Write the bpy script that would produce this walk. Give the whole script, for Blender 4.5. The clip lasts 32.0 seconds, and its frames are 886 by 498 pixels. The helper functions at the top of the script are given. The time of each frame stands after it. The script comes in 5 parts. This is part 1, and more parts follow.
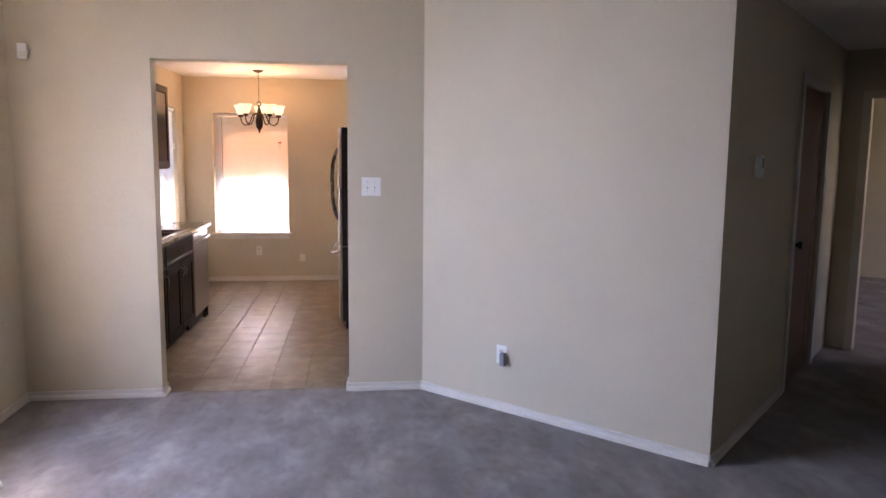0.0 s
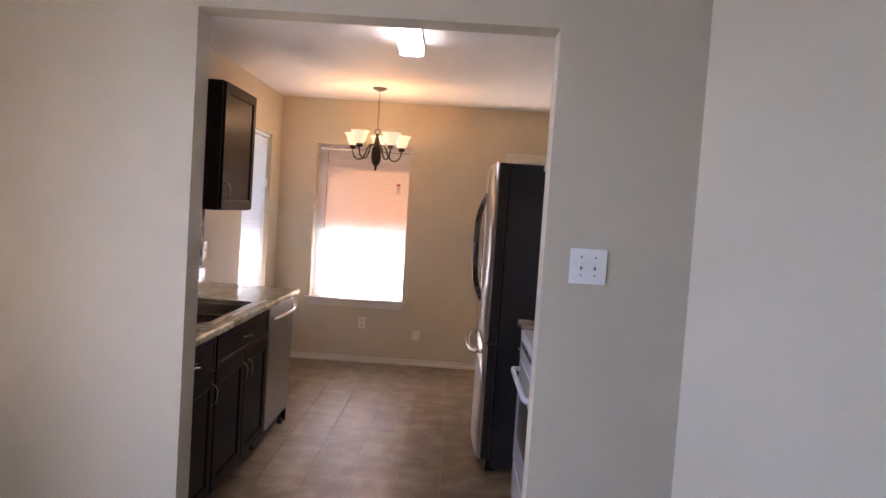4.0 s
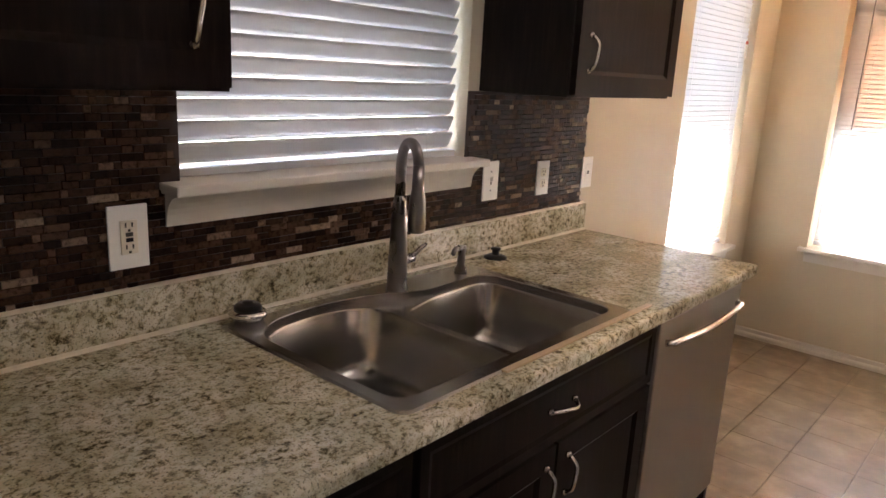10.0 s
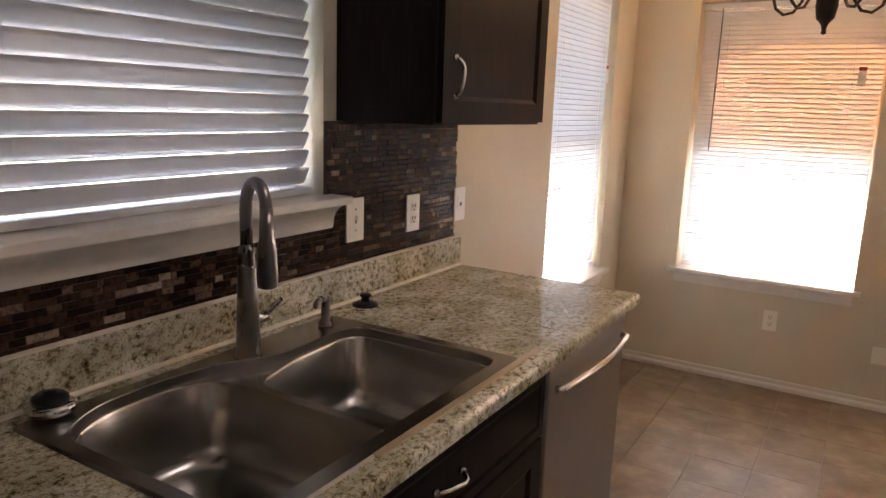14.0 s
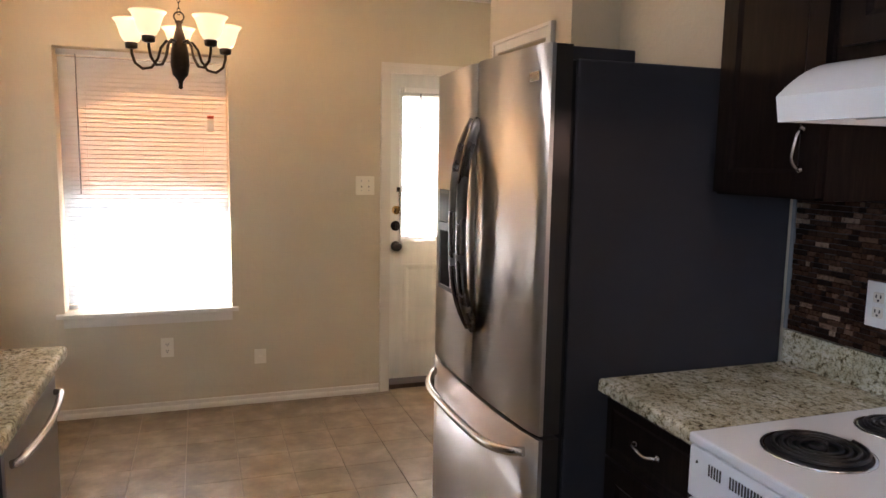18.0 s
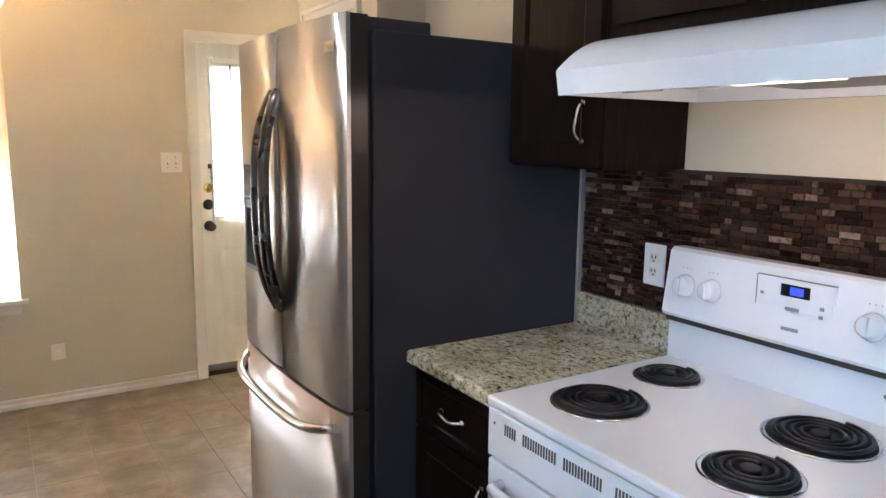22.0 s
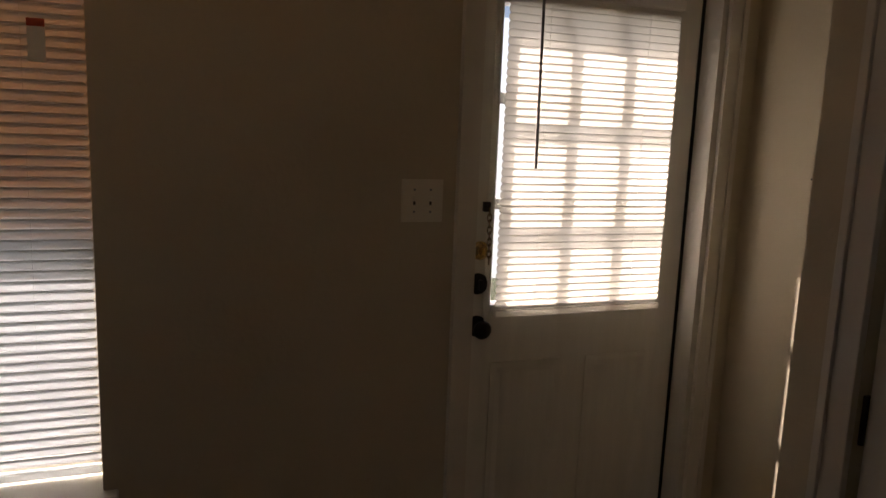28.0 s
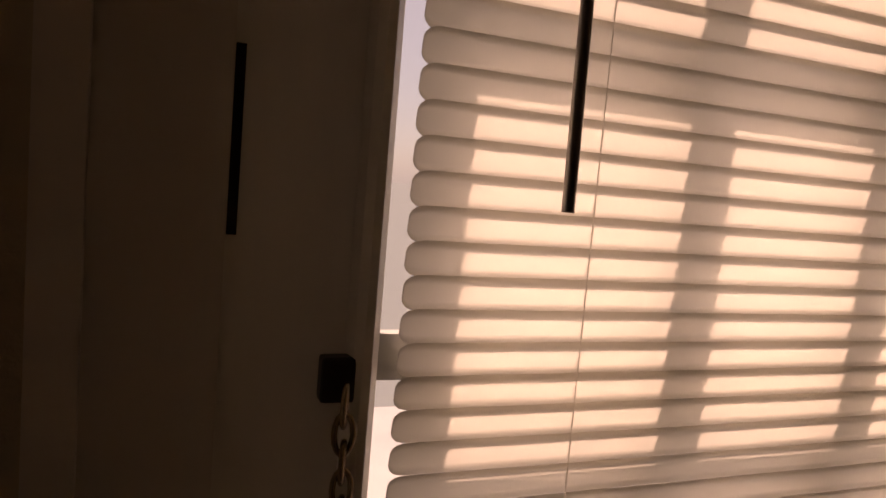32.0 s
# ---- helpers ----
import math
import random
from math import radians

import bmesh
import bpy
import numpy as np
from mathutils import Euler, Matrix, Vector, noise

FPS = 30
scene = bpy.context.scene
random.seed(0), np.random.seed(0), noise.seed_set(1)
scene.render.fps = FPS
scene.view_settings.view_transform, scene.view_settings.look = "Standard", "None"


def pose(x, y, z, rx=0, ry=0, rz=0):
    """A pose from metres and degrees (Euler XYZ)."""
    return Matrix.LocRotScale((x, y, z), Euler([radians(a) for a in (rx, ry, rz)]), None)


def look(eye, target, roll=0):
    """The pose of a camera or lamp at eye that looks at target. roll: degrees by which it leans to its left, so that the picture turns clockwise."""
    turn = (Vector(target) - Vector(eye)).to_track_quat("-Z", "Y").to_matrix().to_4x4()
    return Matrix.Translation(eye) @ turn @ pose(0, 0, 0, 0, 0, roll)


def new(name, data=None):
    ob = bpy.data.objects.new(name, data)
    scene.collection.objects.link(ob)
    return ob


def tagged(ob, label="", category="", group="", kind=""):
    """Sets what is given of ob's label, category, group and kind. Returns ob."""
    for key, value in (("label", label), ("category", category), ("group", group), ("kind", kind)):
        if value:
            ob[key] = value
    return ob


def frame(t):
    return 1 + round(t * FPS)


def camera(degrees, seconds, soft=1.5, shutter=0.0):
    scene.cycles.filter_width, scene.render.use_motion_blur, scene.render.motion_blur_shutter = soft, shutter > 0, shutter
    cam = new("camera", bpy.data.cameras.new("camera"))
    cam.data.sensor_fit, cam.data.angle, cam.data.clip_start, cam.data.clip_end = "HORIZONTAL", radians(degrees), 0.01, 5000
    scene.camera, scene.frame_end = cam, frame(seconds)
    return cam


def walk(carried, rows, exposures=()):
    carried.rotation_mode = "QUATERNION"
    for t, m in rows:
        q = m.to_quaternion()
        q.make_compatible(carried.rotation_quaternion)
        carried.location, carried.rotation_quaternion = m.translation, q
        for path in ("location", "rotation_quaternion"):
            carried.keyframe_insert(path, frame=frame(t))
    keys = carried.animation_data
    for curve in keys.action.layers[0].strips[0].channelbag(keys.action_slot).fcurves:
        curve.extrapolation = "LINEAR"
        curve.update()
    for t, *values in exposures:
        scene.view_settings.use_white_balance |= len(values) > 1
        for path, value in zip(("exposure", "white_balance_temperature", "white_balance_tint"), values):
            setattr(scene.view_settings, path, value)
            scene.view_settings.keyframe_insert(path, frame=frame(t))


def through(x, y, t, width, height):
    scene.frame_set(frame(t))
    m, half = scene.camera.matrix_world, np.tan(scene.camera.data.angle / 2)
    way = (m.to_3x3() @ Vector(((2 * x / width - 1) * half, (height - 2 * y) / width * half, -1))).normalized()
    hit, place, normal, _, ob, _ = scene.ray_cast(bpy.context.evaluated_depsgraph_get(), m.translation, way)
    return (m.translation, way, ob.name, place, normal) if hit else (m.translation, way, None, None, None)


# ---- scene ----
cam = camera(63.9, 32.0)
PATH = [
    (0, -0.0354, -0.0262, 1.5323, 82.855, -0.576, -7.170),
    (0.5, -0.1574, 0.2163, 1.5116, 82.364, -1.166, -7.028),
    (1, -0.2380, 0.4902, 1.5229, 83.155, -2.219, -6.298),
    (1.5, -0.3317, 0.7713, 1.5138, 84.253, -3.150, -5.914),
    (2, -0.4064, 1.0413, 1.5333, 84.971, -2.956, -5.216),
    (2.5, -0.4198, 1.3353, 1.5226, 85.538, -1.590, -2.579),
    (3, -0.4076, 1.6175, 1.5321, 86.225, -1.458, -1.171),
    (3.5, -0.4032, 1.9422, 1.5174, 86.971, -2.807, -0.515),
    (5.5, -0.2318, 2.9534, 1.5048, 85.917, -3.861, 6.204),
    (6, -0.2363, 3.2002, 1.5106, 84.778, -2.668, 6.256),
    (6.5, -0.1905, 3.4197, 1.5107, 84.463, -2.581, 7.089),
    (7, -0.1754, 3.6483, 1.5064, 83.541, -2.676, 11.193),
    (7.5, -0.2739, 3.8944, 1.4940, 83.307, -3.215, 15.196),
    (8, -0.3582, 4.1243, 1.5023, 82.936, -2.558, 19.947),
    (8.5, -0.3921, 4.3251, 1.5084, 81.980, -2.482, 26.488),
    (9, -0.4429, 4.4889, 1.4945, 79.472, -3.010, 33.422),
    (9.5, -0.5548, 4.5980, 1.4731, 77.264, -3.594, 37.447),
    (10, -0.7102, 4.6822, 1.4754, 75.978, -2.917, 41.599),
    (10.5, -0.7450, 4.7214, 1.4827, 75.923, -3.747, 47.719),
    (11, -0.7277, 4.7617, 1.4773, 75.834, -3.559, 51.852),
    (11.5, -0.7260, 4.7679, 1.4739, 74.760, -2.538, 54.726),
    (12, -0.7202, 4.7865, 1.4687, 75.398, -2.484, 52.838),
    (12.5, -0.7072, 4.8197, 1.4722, 76.066, -2.528, 48.531),
    (13, -0.6868, 4.8435, 1.4672, 76.831, -2.199, 47.973),
    (13.5, -0.7298, 4.8767, 1.4625, 77.942, -2.615, 41.572),
    (14, -0.8283, 4.8810, 1.4714, 78.659, -1.914, 31.256),
    (14.5, -0.8917, 4.8662, 1.4823, 79.616, -1.933, 22.710),
    (16.5, -0.8858, 4.7086, 1.5151, 82.495, -2.106, -3.485),
    (17, -0.9442, 4.7084, 1.5171, 81.900, -2.574, -11.078),
    (17.5, -0.9889, 4.7039, 1.5096, 82.302, -2.302, -15.423),
    (18, -1.0014, 4.6637, 1.5086, 82.770, -0.990, -18.791),
    (18.5, -0.9679, 4.6270, 1.5160, 83.019, -0.327, -21.608),
    (19, -0.9332, 4.6063, 1.5180, 82.662, -0.053, -25.135),
    (19.5, -0.9257, 4.6056, 1.5159, 82.273, 0.160, -28.075),
    (20, -0.9066, 4.6034, 1.5152, 82.108, 0.427, -31.611),
    (20.5, -0.8902, 4.5999, 1.5115, 82.160, 0.419, -34.923),
    (21, -0.8926, 4.5852, 1.5137, 81.922, 0.367, -36.824),
    (21.5, -0.8898, 4.5986, 1.5096, 81.616, 0.051, -35.579),
    (22, -0.9138, 4.6518, 1.5038, 81.015, -0.732, -32.220),
    (22.5, -0.9500, 4.7328, 1.4984, 80.190, -2.401, -27.630),
    (23, -0.9085, 4.8560, 1.4919, 78.910, -2.765, -20.473),
    (23.5, -0.8554, 4.9914, 1.4967, 79.229, -2.292, -11.753),
    (24, -0.8464, 5.2084, 1.4783, 79.678, -2.309, -9.228),
    (24.5, -0.8248, 5.4547, 1.4747, 80.056, -1.644, -9.079),
    (25, -0.8022, 5.6861, 1.4689, 81.309, -1.709, -5.733),
    (25.5, -0.7526, 5.8884, 1.4765, 81.990, -1.790, -2.797),
    (27.5, -0.7396, 6.9770, 1.5016, 80.357, -2.272, -16.145),
    (28, -0.6423, 7.2040, 1.5100, 80.972, -2.189, -20.143),
    (28.5, -0.5583, 7.4414, 1.5141, 80.740, -2.560, -25.243),
    (29, -0.3993, 7.6640, 1.5140, 80.185, -1.737, -27.318),
    (29.5, -0.2973, 7.8660, 1.4824, 81.199, -2.630, -29.578),
    (30, -0.2078, 8.1221, 1.4605, 84.45, -2.623, -32.15),
    (30.5, -0.1006, 8.2592, 1.4524, 85.05, -2.871, -31.65),
    (31, 0.0492, 8.4097, 1.4584, 85.60, -3.554, -27.05),
    (31.5, 0.1088, 8.5404, 1.4477, 84.60, -4.179, -21.74),
    (32, 0.1138, 8.7179, 1.4376, 84.65, -4.869, -21.45),
]

EXPOSURES = [
    (0.0, 4.6, 6300, 37), (3.0, 4.15, 5950, 35), (6.0, 4.4, 6300, 35), (9.0, 4.6, 6350, 28), (11.0, 4.9, 6300, 25), (12.0, 4.9, 6300, 25), (13.0, 5.3, 6350, 27), (14.0, 4.35, 6350, 28), (17.0, 4.5, 6000, 22), (19.0, 4.5, 5950, 23), (20.0, 5.1, 5800, 20),
    (21.0, 5.3, 5800, 18), (22.0, 5.15, 5600, 15), (23.5, 4.25, 5150, 11), (25.5, 3.65, 5700, 19), (27.5, 1.40, 6700, 24), (29.0, 0.85, 6700, 27), (30.0, 0.28, 7300, 38), (31.0, -0.2, 9300, 49), (32.0, -0.1, 9200, 47)]
walk(cam, [(t, pose(*p)) for t, *p in PATH], EXPOSURES)

# ---- world, sun, large lights ----
SUN_WAY = Vector((0.26, -0.35, -0.68)).normalized()
world = bpy.data.worlds.new("sky")
scene.world = world
world.use_nodes = True
wn = world.node_tree
sky = wn.nodes.new("ShaderNodeTexSky")
sky.sky_type, sky.sun_disc = "NISHITA", False
sky.sun_elevation = math.asin(-SUN_WAY.z)
sky.sun_rotation = math.atan2(-SUN_WAY.x, -SUN_WAY.y)
wn.links.new(sky.outputs[0], wn.nodes["Background"].inputs[0])
wn.nodes["Background"].inputs[1].default_value = 0.05


def sun_lamp():
    data = bpy.data.lights.new("sun", "SUN")
    data.energy, data.angle, data.color = 5.0, radians(0.5), (1.0, 0.93, 0.82)
    ob = new("sun", data)
    ob.matrix_world = look((-4, 12, 12), Vector((-4, 12, 12)) + SUN_WAY)


def window_light(name, place, target, width, height, watts, colour=(0.86, 0.93, 1.0)):
    data = bpy.data.lights.new(name, "AREA")
    data.shape, data.size, data.size_y, data.energy, data.color = "RECTANGLE", width, height, watts, colour
    ob = new(name, data)
    ob.matrix_world = look(place, target)


def point_light(name, place, watts, colour, radius=0.03):
    data = bpy.data.lights.new(name, "POINT")
    data.energy, data.color, data.shadow_soft_size = watts, colour, radius
    new(name, data).location = place


sun_lamp()
window_light("sky_north_window", (-1.28, 9.42, 1.35), (-1.28, 8, 1.35), 0.95, 1.6, 0.10, (0.7, 0.85, 1.0))
window_light("sky_nook_window", (-2.45, 8.30, 1.35), (-1, 8.30, 1.35), 0.9, 1.6, 0.09, (0.75, 0.87, 1.0))
window_light("sky_sink_window", (-2.42, 5.88, 1.7), (-1, 5.88, 1.7), 1.0, 1.0, 0.20, (0.60, 0.84, 1.0))
window_light("sky_living_window", (-3.05, 2.9, 2.15), (0, 3.2, 0.3), 2.0, 1.6, 6.3, (0.48, 0.70, 1.0))
# Added fill lamp inside the bedroom; no such source is known there.
window_light("bedroom_fill", (6.6, 4.0, 1.4), (5.6, 5.6, 0.6), 1.2, 1.2, 0.03)
window_light("sky_door_glass", (0.58, 9.45, 1.45), (0.62, 8, 1.2), 0.6, 0.9, 0.7)

# ---- materials ----


def material(name):
    m = bpy.data.materials.new(name)
    m.use_nodes = True
    return m, m.node_tree, m.node_tree.nodes["Principled BSDF"]


def coords(tree, stretch=(1, 1, 1)):
    c = tree.nodes.new("ShaderNodeTexCoord")
    mapping = tree.nodes.new("ShaderNodeMapping")
    mapping.inputs["Scale"].default_value = stretch
    tree.links.new(c.outputs["Object"], mapping.inputs[0])
    return mapping.outputs[0]


def noise_tex(tree, vector, scale, detail=4.0, rough=0.55):
    n = tree.nodes.new("ShaderNodeTexNoise")
    n.inputs["Scale"].default_value, n.inputs["Detail"].default_value, n.inputs["Roughness"].default_value = scale, detail, rough
    tree.links.new(vector, n.inputs["Vector"])
    return n.outputs[0]


def ramp(tree, fac, stops):
    r = tree.nodes.new("ShaderNodeValToRGB")
    r.color_ramp.elements[0].position, r.color_ramp.elements[0].color = stops[0][0], (*stops[0][1], 1)
    r.color_ramp.elements[1].position, r.color_ramp.elements[1].color = stops[-1][0], (*stops[-1][1], 1)
    for at, colour in stops[1:-1]:
        r.color_ramp.elements.new(at).color = (*colour, 1)
    tree.links.new(fac, r.inputs[0])
    return r.outputs[0]


def mix(tree, kind, fac, a, b):
    n = tree.nodes.new("ShaderNodeMix")
    n.data_type, n.blend_type = "RGBA", kind
    n.inputs[0].default_value = fac if isinstance(fac, float) else 0.5
    if not isinstance(fac, float):
        tree.links.new(fac, n.inputs[0])
    for socket, v in ((n.inputs[6], a), (n.inputs[7], b)):
        if isinstance(v, tuple):
            socket.default_value = (*v, 1)
        else:
            tree.links.new(v, socket)
    return n.outputs[2]


def bump(tree, shader, height, strength, distance):
    b = tree.nodes.new("ShaderNodeBump")
    b.inputs["Strength"].default_value, b.inputs["Distance"].default_value = strength, distance
    tree.links.new(height, b.inputs["Height"])
    tree.links.new(b.outputs[0], shader.inputs["Normal"])


def varied_rough(tree, shader, fac, low, high):
    m = tree.nodes.new("ShaderNodeMapRange")
    m.inputs[3].default_value, m.inputs[4].default_value = low, high
    tree.links.new(fac, m.inputs[0])
    tree.links.new(m.outputs[0], shader.inputs["Roughness"])


def plain(name, colour, rough=0.5, metal=0.0, vary=0.12, scale=6.0, grain=0.0, grain_scale=200.0, stretch=(1, 1, 1), distance=0.001, spec=0.5):
    m, tree, s = material(name)
    v = coords(tree, stretch)
    wide = noise_tex(tree, v, scale)
    dark = tuple(c * (1 - vary) for c in colour)
    light = tuple(min(1, c * (1 + vary)) for c in colour)
    tree.links.new(ramp(tree, wide, [(0.3, dark), (0.7, light)]), s.inputs["Base Color"])
    s.inputs["Metallic"].default_value, s.inputs["Specular IOR Level"].default_value = metal, spec
    varied_rough(tree, s, wide, max(0.02, rough - 0.06), min(1, rough + 0.06))
    if grain:
        bump(tree, s, noise_tex(tree, v, grain_scale, 3), grain, distance)
    return m


def wall_paint(name, colour):
    m, tree, s = material(name)
    v = coords(tree)
    wide = noise_tex(tree, v, 1.3, 5)
    c = ramp(tree, wide, [(0.25, tuple(k * 0.94 for k in colour)), (0.75, tuple(min(1, k * 1.05) for k in colour))])
    tree.links.new(c, s.inputs["Base Color"])
    varied_rough(tree, s, wide, 0.5, 0.68)
    s.inputs["Specular IOR Level"].default_value = 0.3
    lumps = noise_tex(tree, v, 38, 6, 0.6)
    bump(tree, s, ramp(tree, lumps, [(0.45, (0, 0, 0)), (0.62, (1, 1, 1))]), 0.3, 0.0018)
    return m


def carpet_pile():
    m, tree, s = material("carpet_pile")
    v = coords(tree)
    marks = noise_tex(tree, coords(tree, (1.0, 0.55, 1)), 4.2, 4, 0.62)
    tuft = noise_tex(tree, v, 420, 2, 0.7)
    base = ramp(tree, marks, [(0.34, (0.200, 0.168, 0.146)), (0.46, (0.262, 0.222, 0.196)), (0.54, (0.305, 0.262, 0.235)), (0.66, (0.42, 0.366, 0.332))])
    tracks = noise_tex(tree, coords(tree, (1.6, 0.9, 1)), 13, 3, 0.6)
    base = mix(tree, "MULTIPLY", 0.5, base, ramp(tree, tracks, [(0.38, (0.62, 0.61, 0.60)), (0.5, (0.92, 0.92, 0.92)), (0.62, (1, 1, 1))]))
    tree.links.new(mix(tree, "MULTIPLY", 0.55, base, ramp(tree, tuft, [(0.3, (0.35, 0.35, 0.35)), (0.7, (1, 1, 1))])), s.inputs["Base Color"])
    s.inputs["Roughness"].default_value, s.inputs["Specular IOR Level"].default_value = 0.95, 0.05
    s.inputs["Sheen Weight"].default_value = 0.3
    bump(tree, s, tuft, 0.9, 0.006)
    return m


def floor_tile():
    m, tree, s = material("floor_tile_stone")
    info = tree.nodes.new("ShaderNodeObjectInfo")
    g = tree.nodes.new("ShaderNodeNewGeometry")
    v = tree.nodes.new("ShaderNodeMapping")
    tree.links.new(g.outputs["Position"], v.inputs[0])
    cloud = noise_tex(tree, v.outputs[0], 7.0, 6, 0.55)
    fine = noise_tex(tree, v.outputs[0], 45, 4, 0.6)
    base = ramp(tree, cloud, [(0.34, (0.180, 0.128, 0.077)), (0.5, (0.245, 0.180, 0.112)), (0.66, (0.345, 0.263, 0.173))])
    tone = ramp(tree, info.outputs["Random"], [(0.0, (0.92, 0.92, 0.92)), (1.0, (1, 1, 1))])
    c = mix(tree, "MULTIPLY", 1.0, base, tone)
    tree.links.new(mix(tree, "MULTIPLY", 0.25, c, ramp(tree, fine, [(0.3, (0.6, 0.6, 0.6)), (0.7, (1, 1, 1))])), s.inputs["Base Color"])
    varied_rough(tree, s, cloud, 0.32, 0.48)
    bump(tree, s, fine, 0.12, 0.002)
    return m


def laminate_granite():
    m, tree, s = material("speckled_laminate")
    v = coords(tree)
    cloud = noise_tex(tree, coords(tree, (1.0, 0.7, 1.0)), 11, 4, 0.6)
    patch = noise_tex(tree, v, 17, 3, 0.55)
    fleck = noise_tex(tree, coords(tree, (1.05, 0.80, 1.0)), 72, 6, 0.72)
    speck = noise_tex(tree, v, 185, 3, 0.6)
    base = ramp(tree, cloud, [(0.30, (0.34, 0.310, 0.205)), (0.47, (0.51, 0.480, 0.350)), (0.70, (0.70, 0.675, 0.560))])
    brown = ramp(tree, fleck, [(0.37, (0.10, 0.085, 0.06)), (0.43, (0.40, 0.36, 0.27)), (0.49, (0.85, 0.82, 0.74)), (0.55, (1, 1, 1))])
    much = ramp(tree, patch, [(0.36, (0.50, 0.50, 0.50)), (0.60, (1, 1, 1))])
    c = mix(tree, "MULTIPLY", much, base, brown)
    c = mix(tree, "MULTIPLY", 0.65, c, ramp(tree, speck, [(0.37, (0.06, 0.05, 0.035)), (0.44, (1, 1, 1))]))
    tree.links.new(c, s.inputs["Base Color"])
    varied_rough(tree, s, cloud, 0.11, 0.17)
    bump(tree, s, speck, 0.05, 0.001)
    return m


def dark_wood():
    m, tree, s = material("espresso_wood")
    v = coords(tree, (9, 9, 0.9))
    grain = noise_tex(tree, v, 9, 6, 0.65)
    tree.links.new(ramp(tree, grain, [(0.25, (0.006, 0.004, 0.0034)), (0.55, (0.012, 0.0075, 0.006)), (0.8, (0.022, 0.0135, 0.010))]), s.inputs["Base Color"])
    varied_rough(tree, s, grain, 0.30, 0.42)
    s.inputs["Specular IOR Level"].default_value = 0.05
    bump(tree, s, grain, 0.10, 0.002)
    return m


def brushed_steel(name, colour, low, high, stretch, brushed=0.0):
    m, tree, s = material(name)
    streak = noise_tex(tree, coords(tree, stretch), 30, 3, 0.6)
    wide = noise_tex(tree, coords(tree), 3, 3, 0.5)
    tree.links.new(ramp(tree, streak, [(0.3, tuple(c * 0.9 for c in colour)), (0.7, colour)]), s.inputs["Base Color"])
    s.inputs["Metallic"].default_value = 1.0
    varied_rough(tree, s, wide, low, high)
    bump(tree, s, streak, 0.05, 0.0006)
    if brushed:
        tangent = tree.nodes.new("ShaderNodeTangent")
        tangent.direction_type, tangent.axis = "RADIAL", "Z"
        tree.links.new(tangent.outputs[0], s.inputs["Tangent"])
        s.inputs["Anisotropic"].default_value, s.inputs["Anisotropic Rotation"].default_value = brushed, 0.25
    return m


def mosaic_stone():
    m, tree, s = material("mosaic_stone")
    info = tree.nodes.new("ShaderNodeObjectInfo")
    g = tree.nodes.new("ShaderNodeNewGeometry")
    pick = tree.nodes.new("ShaderNodeMath")
    pick.operation = "ADD"
    tree.links.new(info.outputs["Random"], pick.inputs[0])
    tree.links.new(g.outputs["Random Per Island"], pick.inputs[1])
    one = tree.nodes.new("ShaderNodeMath")
    one.operation = "FRACT"
    tree.links.new(pick.outputs[0], one.inputs[0])
    tones = ramp(tree, one.outputs[0], [(0.0, (0.014, 0.0072, 0.0048)), (0.30, (0.030, 0.0155, 0.0098)), (0.60, (0.055, 0.0300, 0.0190)), (0.84, (0.095, 0.056, 0.037)), (0.95, (0.18, 0.122, 0.084)), (1.0, (0.34, 0.26, 0.19))])
    cloud = noise_tex(tree, g.outputs["Position"], 95, 5, 0.68)
    tree.links.new(mix(tree, "MULTIPLY", 0.85, tones, ramp(tree, cloud, [(0.36, (0.35, 0.32, 0.30)), (0.52, (1, 1, 1)), (0.68, (1, 0.96, 0.9))])), s.inputs["Base Color"])
    varied_rough(tree, s, one.outputs[0], 0.46, 0.16)
    s.inputs["Specular IOR Level"].default_value = 0.08
    bump(tree, s, cloud, 0.15, 0.001)
    return m


def slat_vinyl(name, colour, through):
    m, tree, s = material(name)
    s.inputs["Roughness"].default_value = 0.45
    wide = noise_tex(tree, coords(tree), 5, 3)
    c = ramp(tree, wide, [(0.3, tuple(k * 0.96 for k in colour)), (0.7, colour)])
    tree.links.new(c, s.inputs["Base Color"])
    t = tree.nodes.new("ShaderNodeBsdfTranslucent")
    tree.links.new(c, t.inputs[0])
    mixer = tree.nodes.new("ShaderNodeMixShader")
    mixer.inputs[0].default_value = through
    tree.links.new(s.outputs[0], mixer.inputs[1])
    tree.links.new(t.outputs[0], mixer.inputs[2])
    tree.links.new(mixer.outputs[0], tree.nodes["Material Output"].inputs[0])
    return m


def clear_glass():
    m, tree, s = material("window_glass")
    s.inputs["Base Color"].default_value = (0.97, 0.99, 0.98, 1)
    s.inputs["Roughness"].default_value, s.inputs["Transmission Weight"].default_value, s.inputs["IOR"].default_value = 0.01, 1.0, 1.45
    return m


def glowing(name, colour, strength):
    m, tree, s = material(name)
    s.inputs["Base Color"].default_value = (*[min(1, c) for c in colour], 1)
    s.inputs["Emission Color"].default_value = (*colour, 1)
    s.inputs["Emission Strength"].default_value = strength
    s.inputs["Roughness"].default_value = 0.35
    return m


# A see-through sheet whose colour tints the light that passes it.
def sun_tint_sheet(name, colour):
    m, tree, s = material(name)
    t = tree.nodes.new("ShaderNodeBsdfTransparent")
    wide = noise_tex(tree, coords(tree), 3, 3)
    tree.links.new(ramp(tree, wide, [(0.3, tuple(c * 0.9 for c in colour)), (0.7, colour)]), t.inputs[0])
    tree.links.new(t.outputs[0], tree.nodes["Material Output"].inputs[0])
    return m


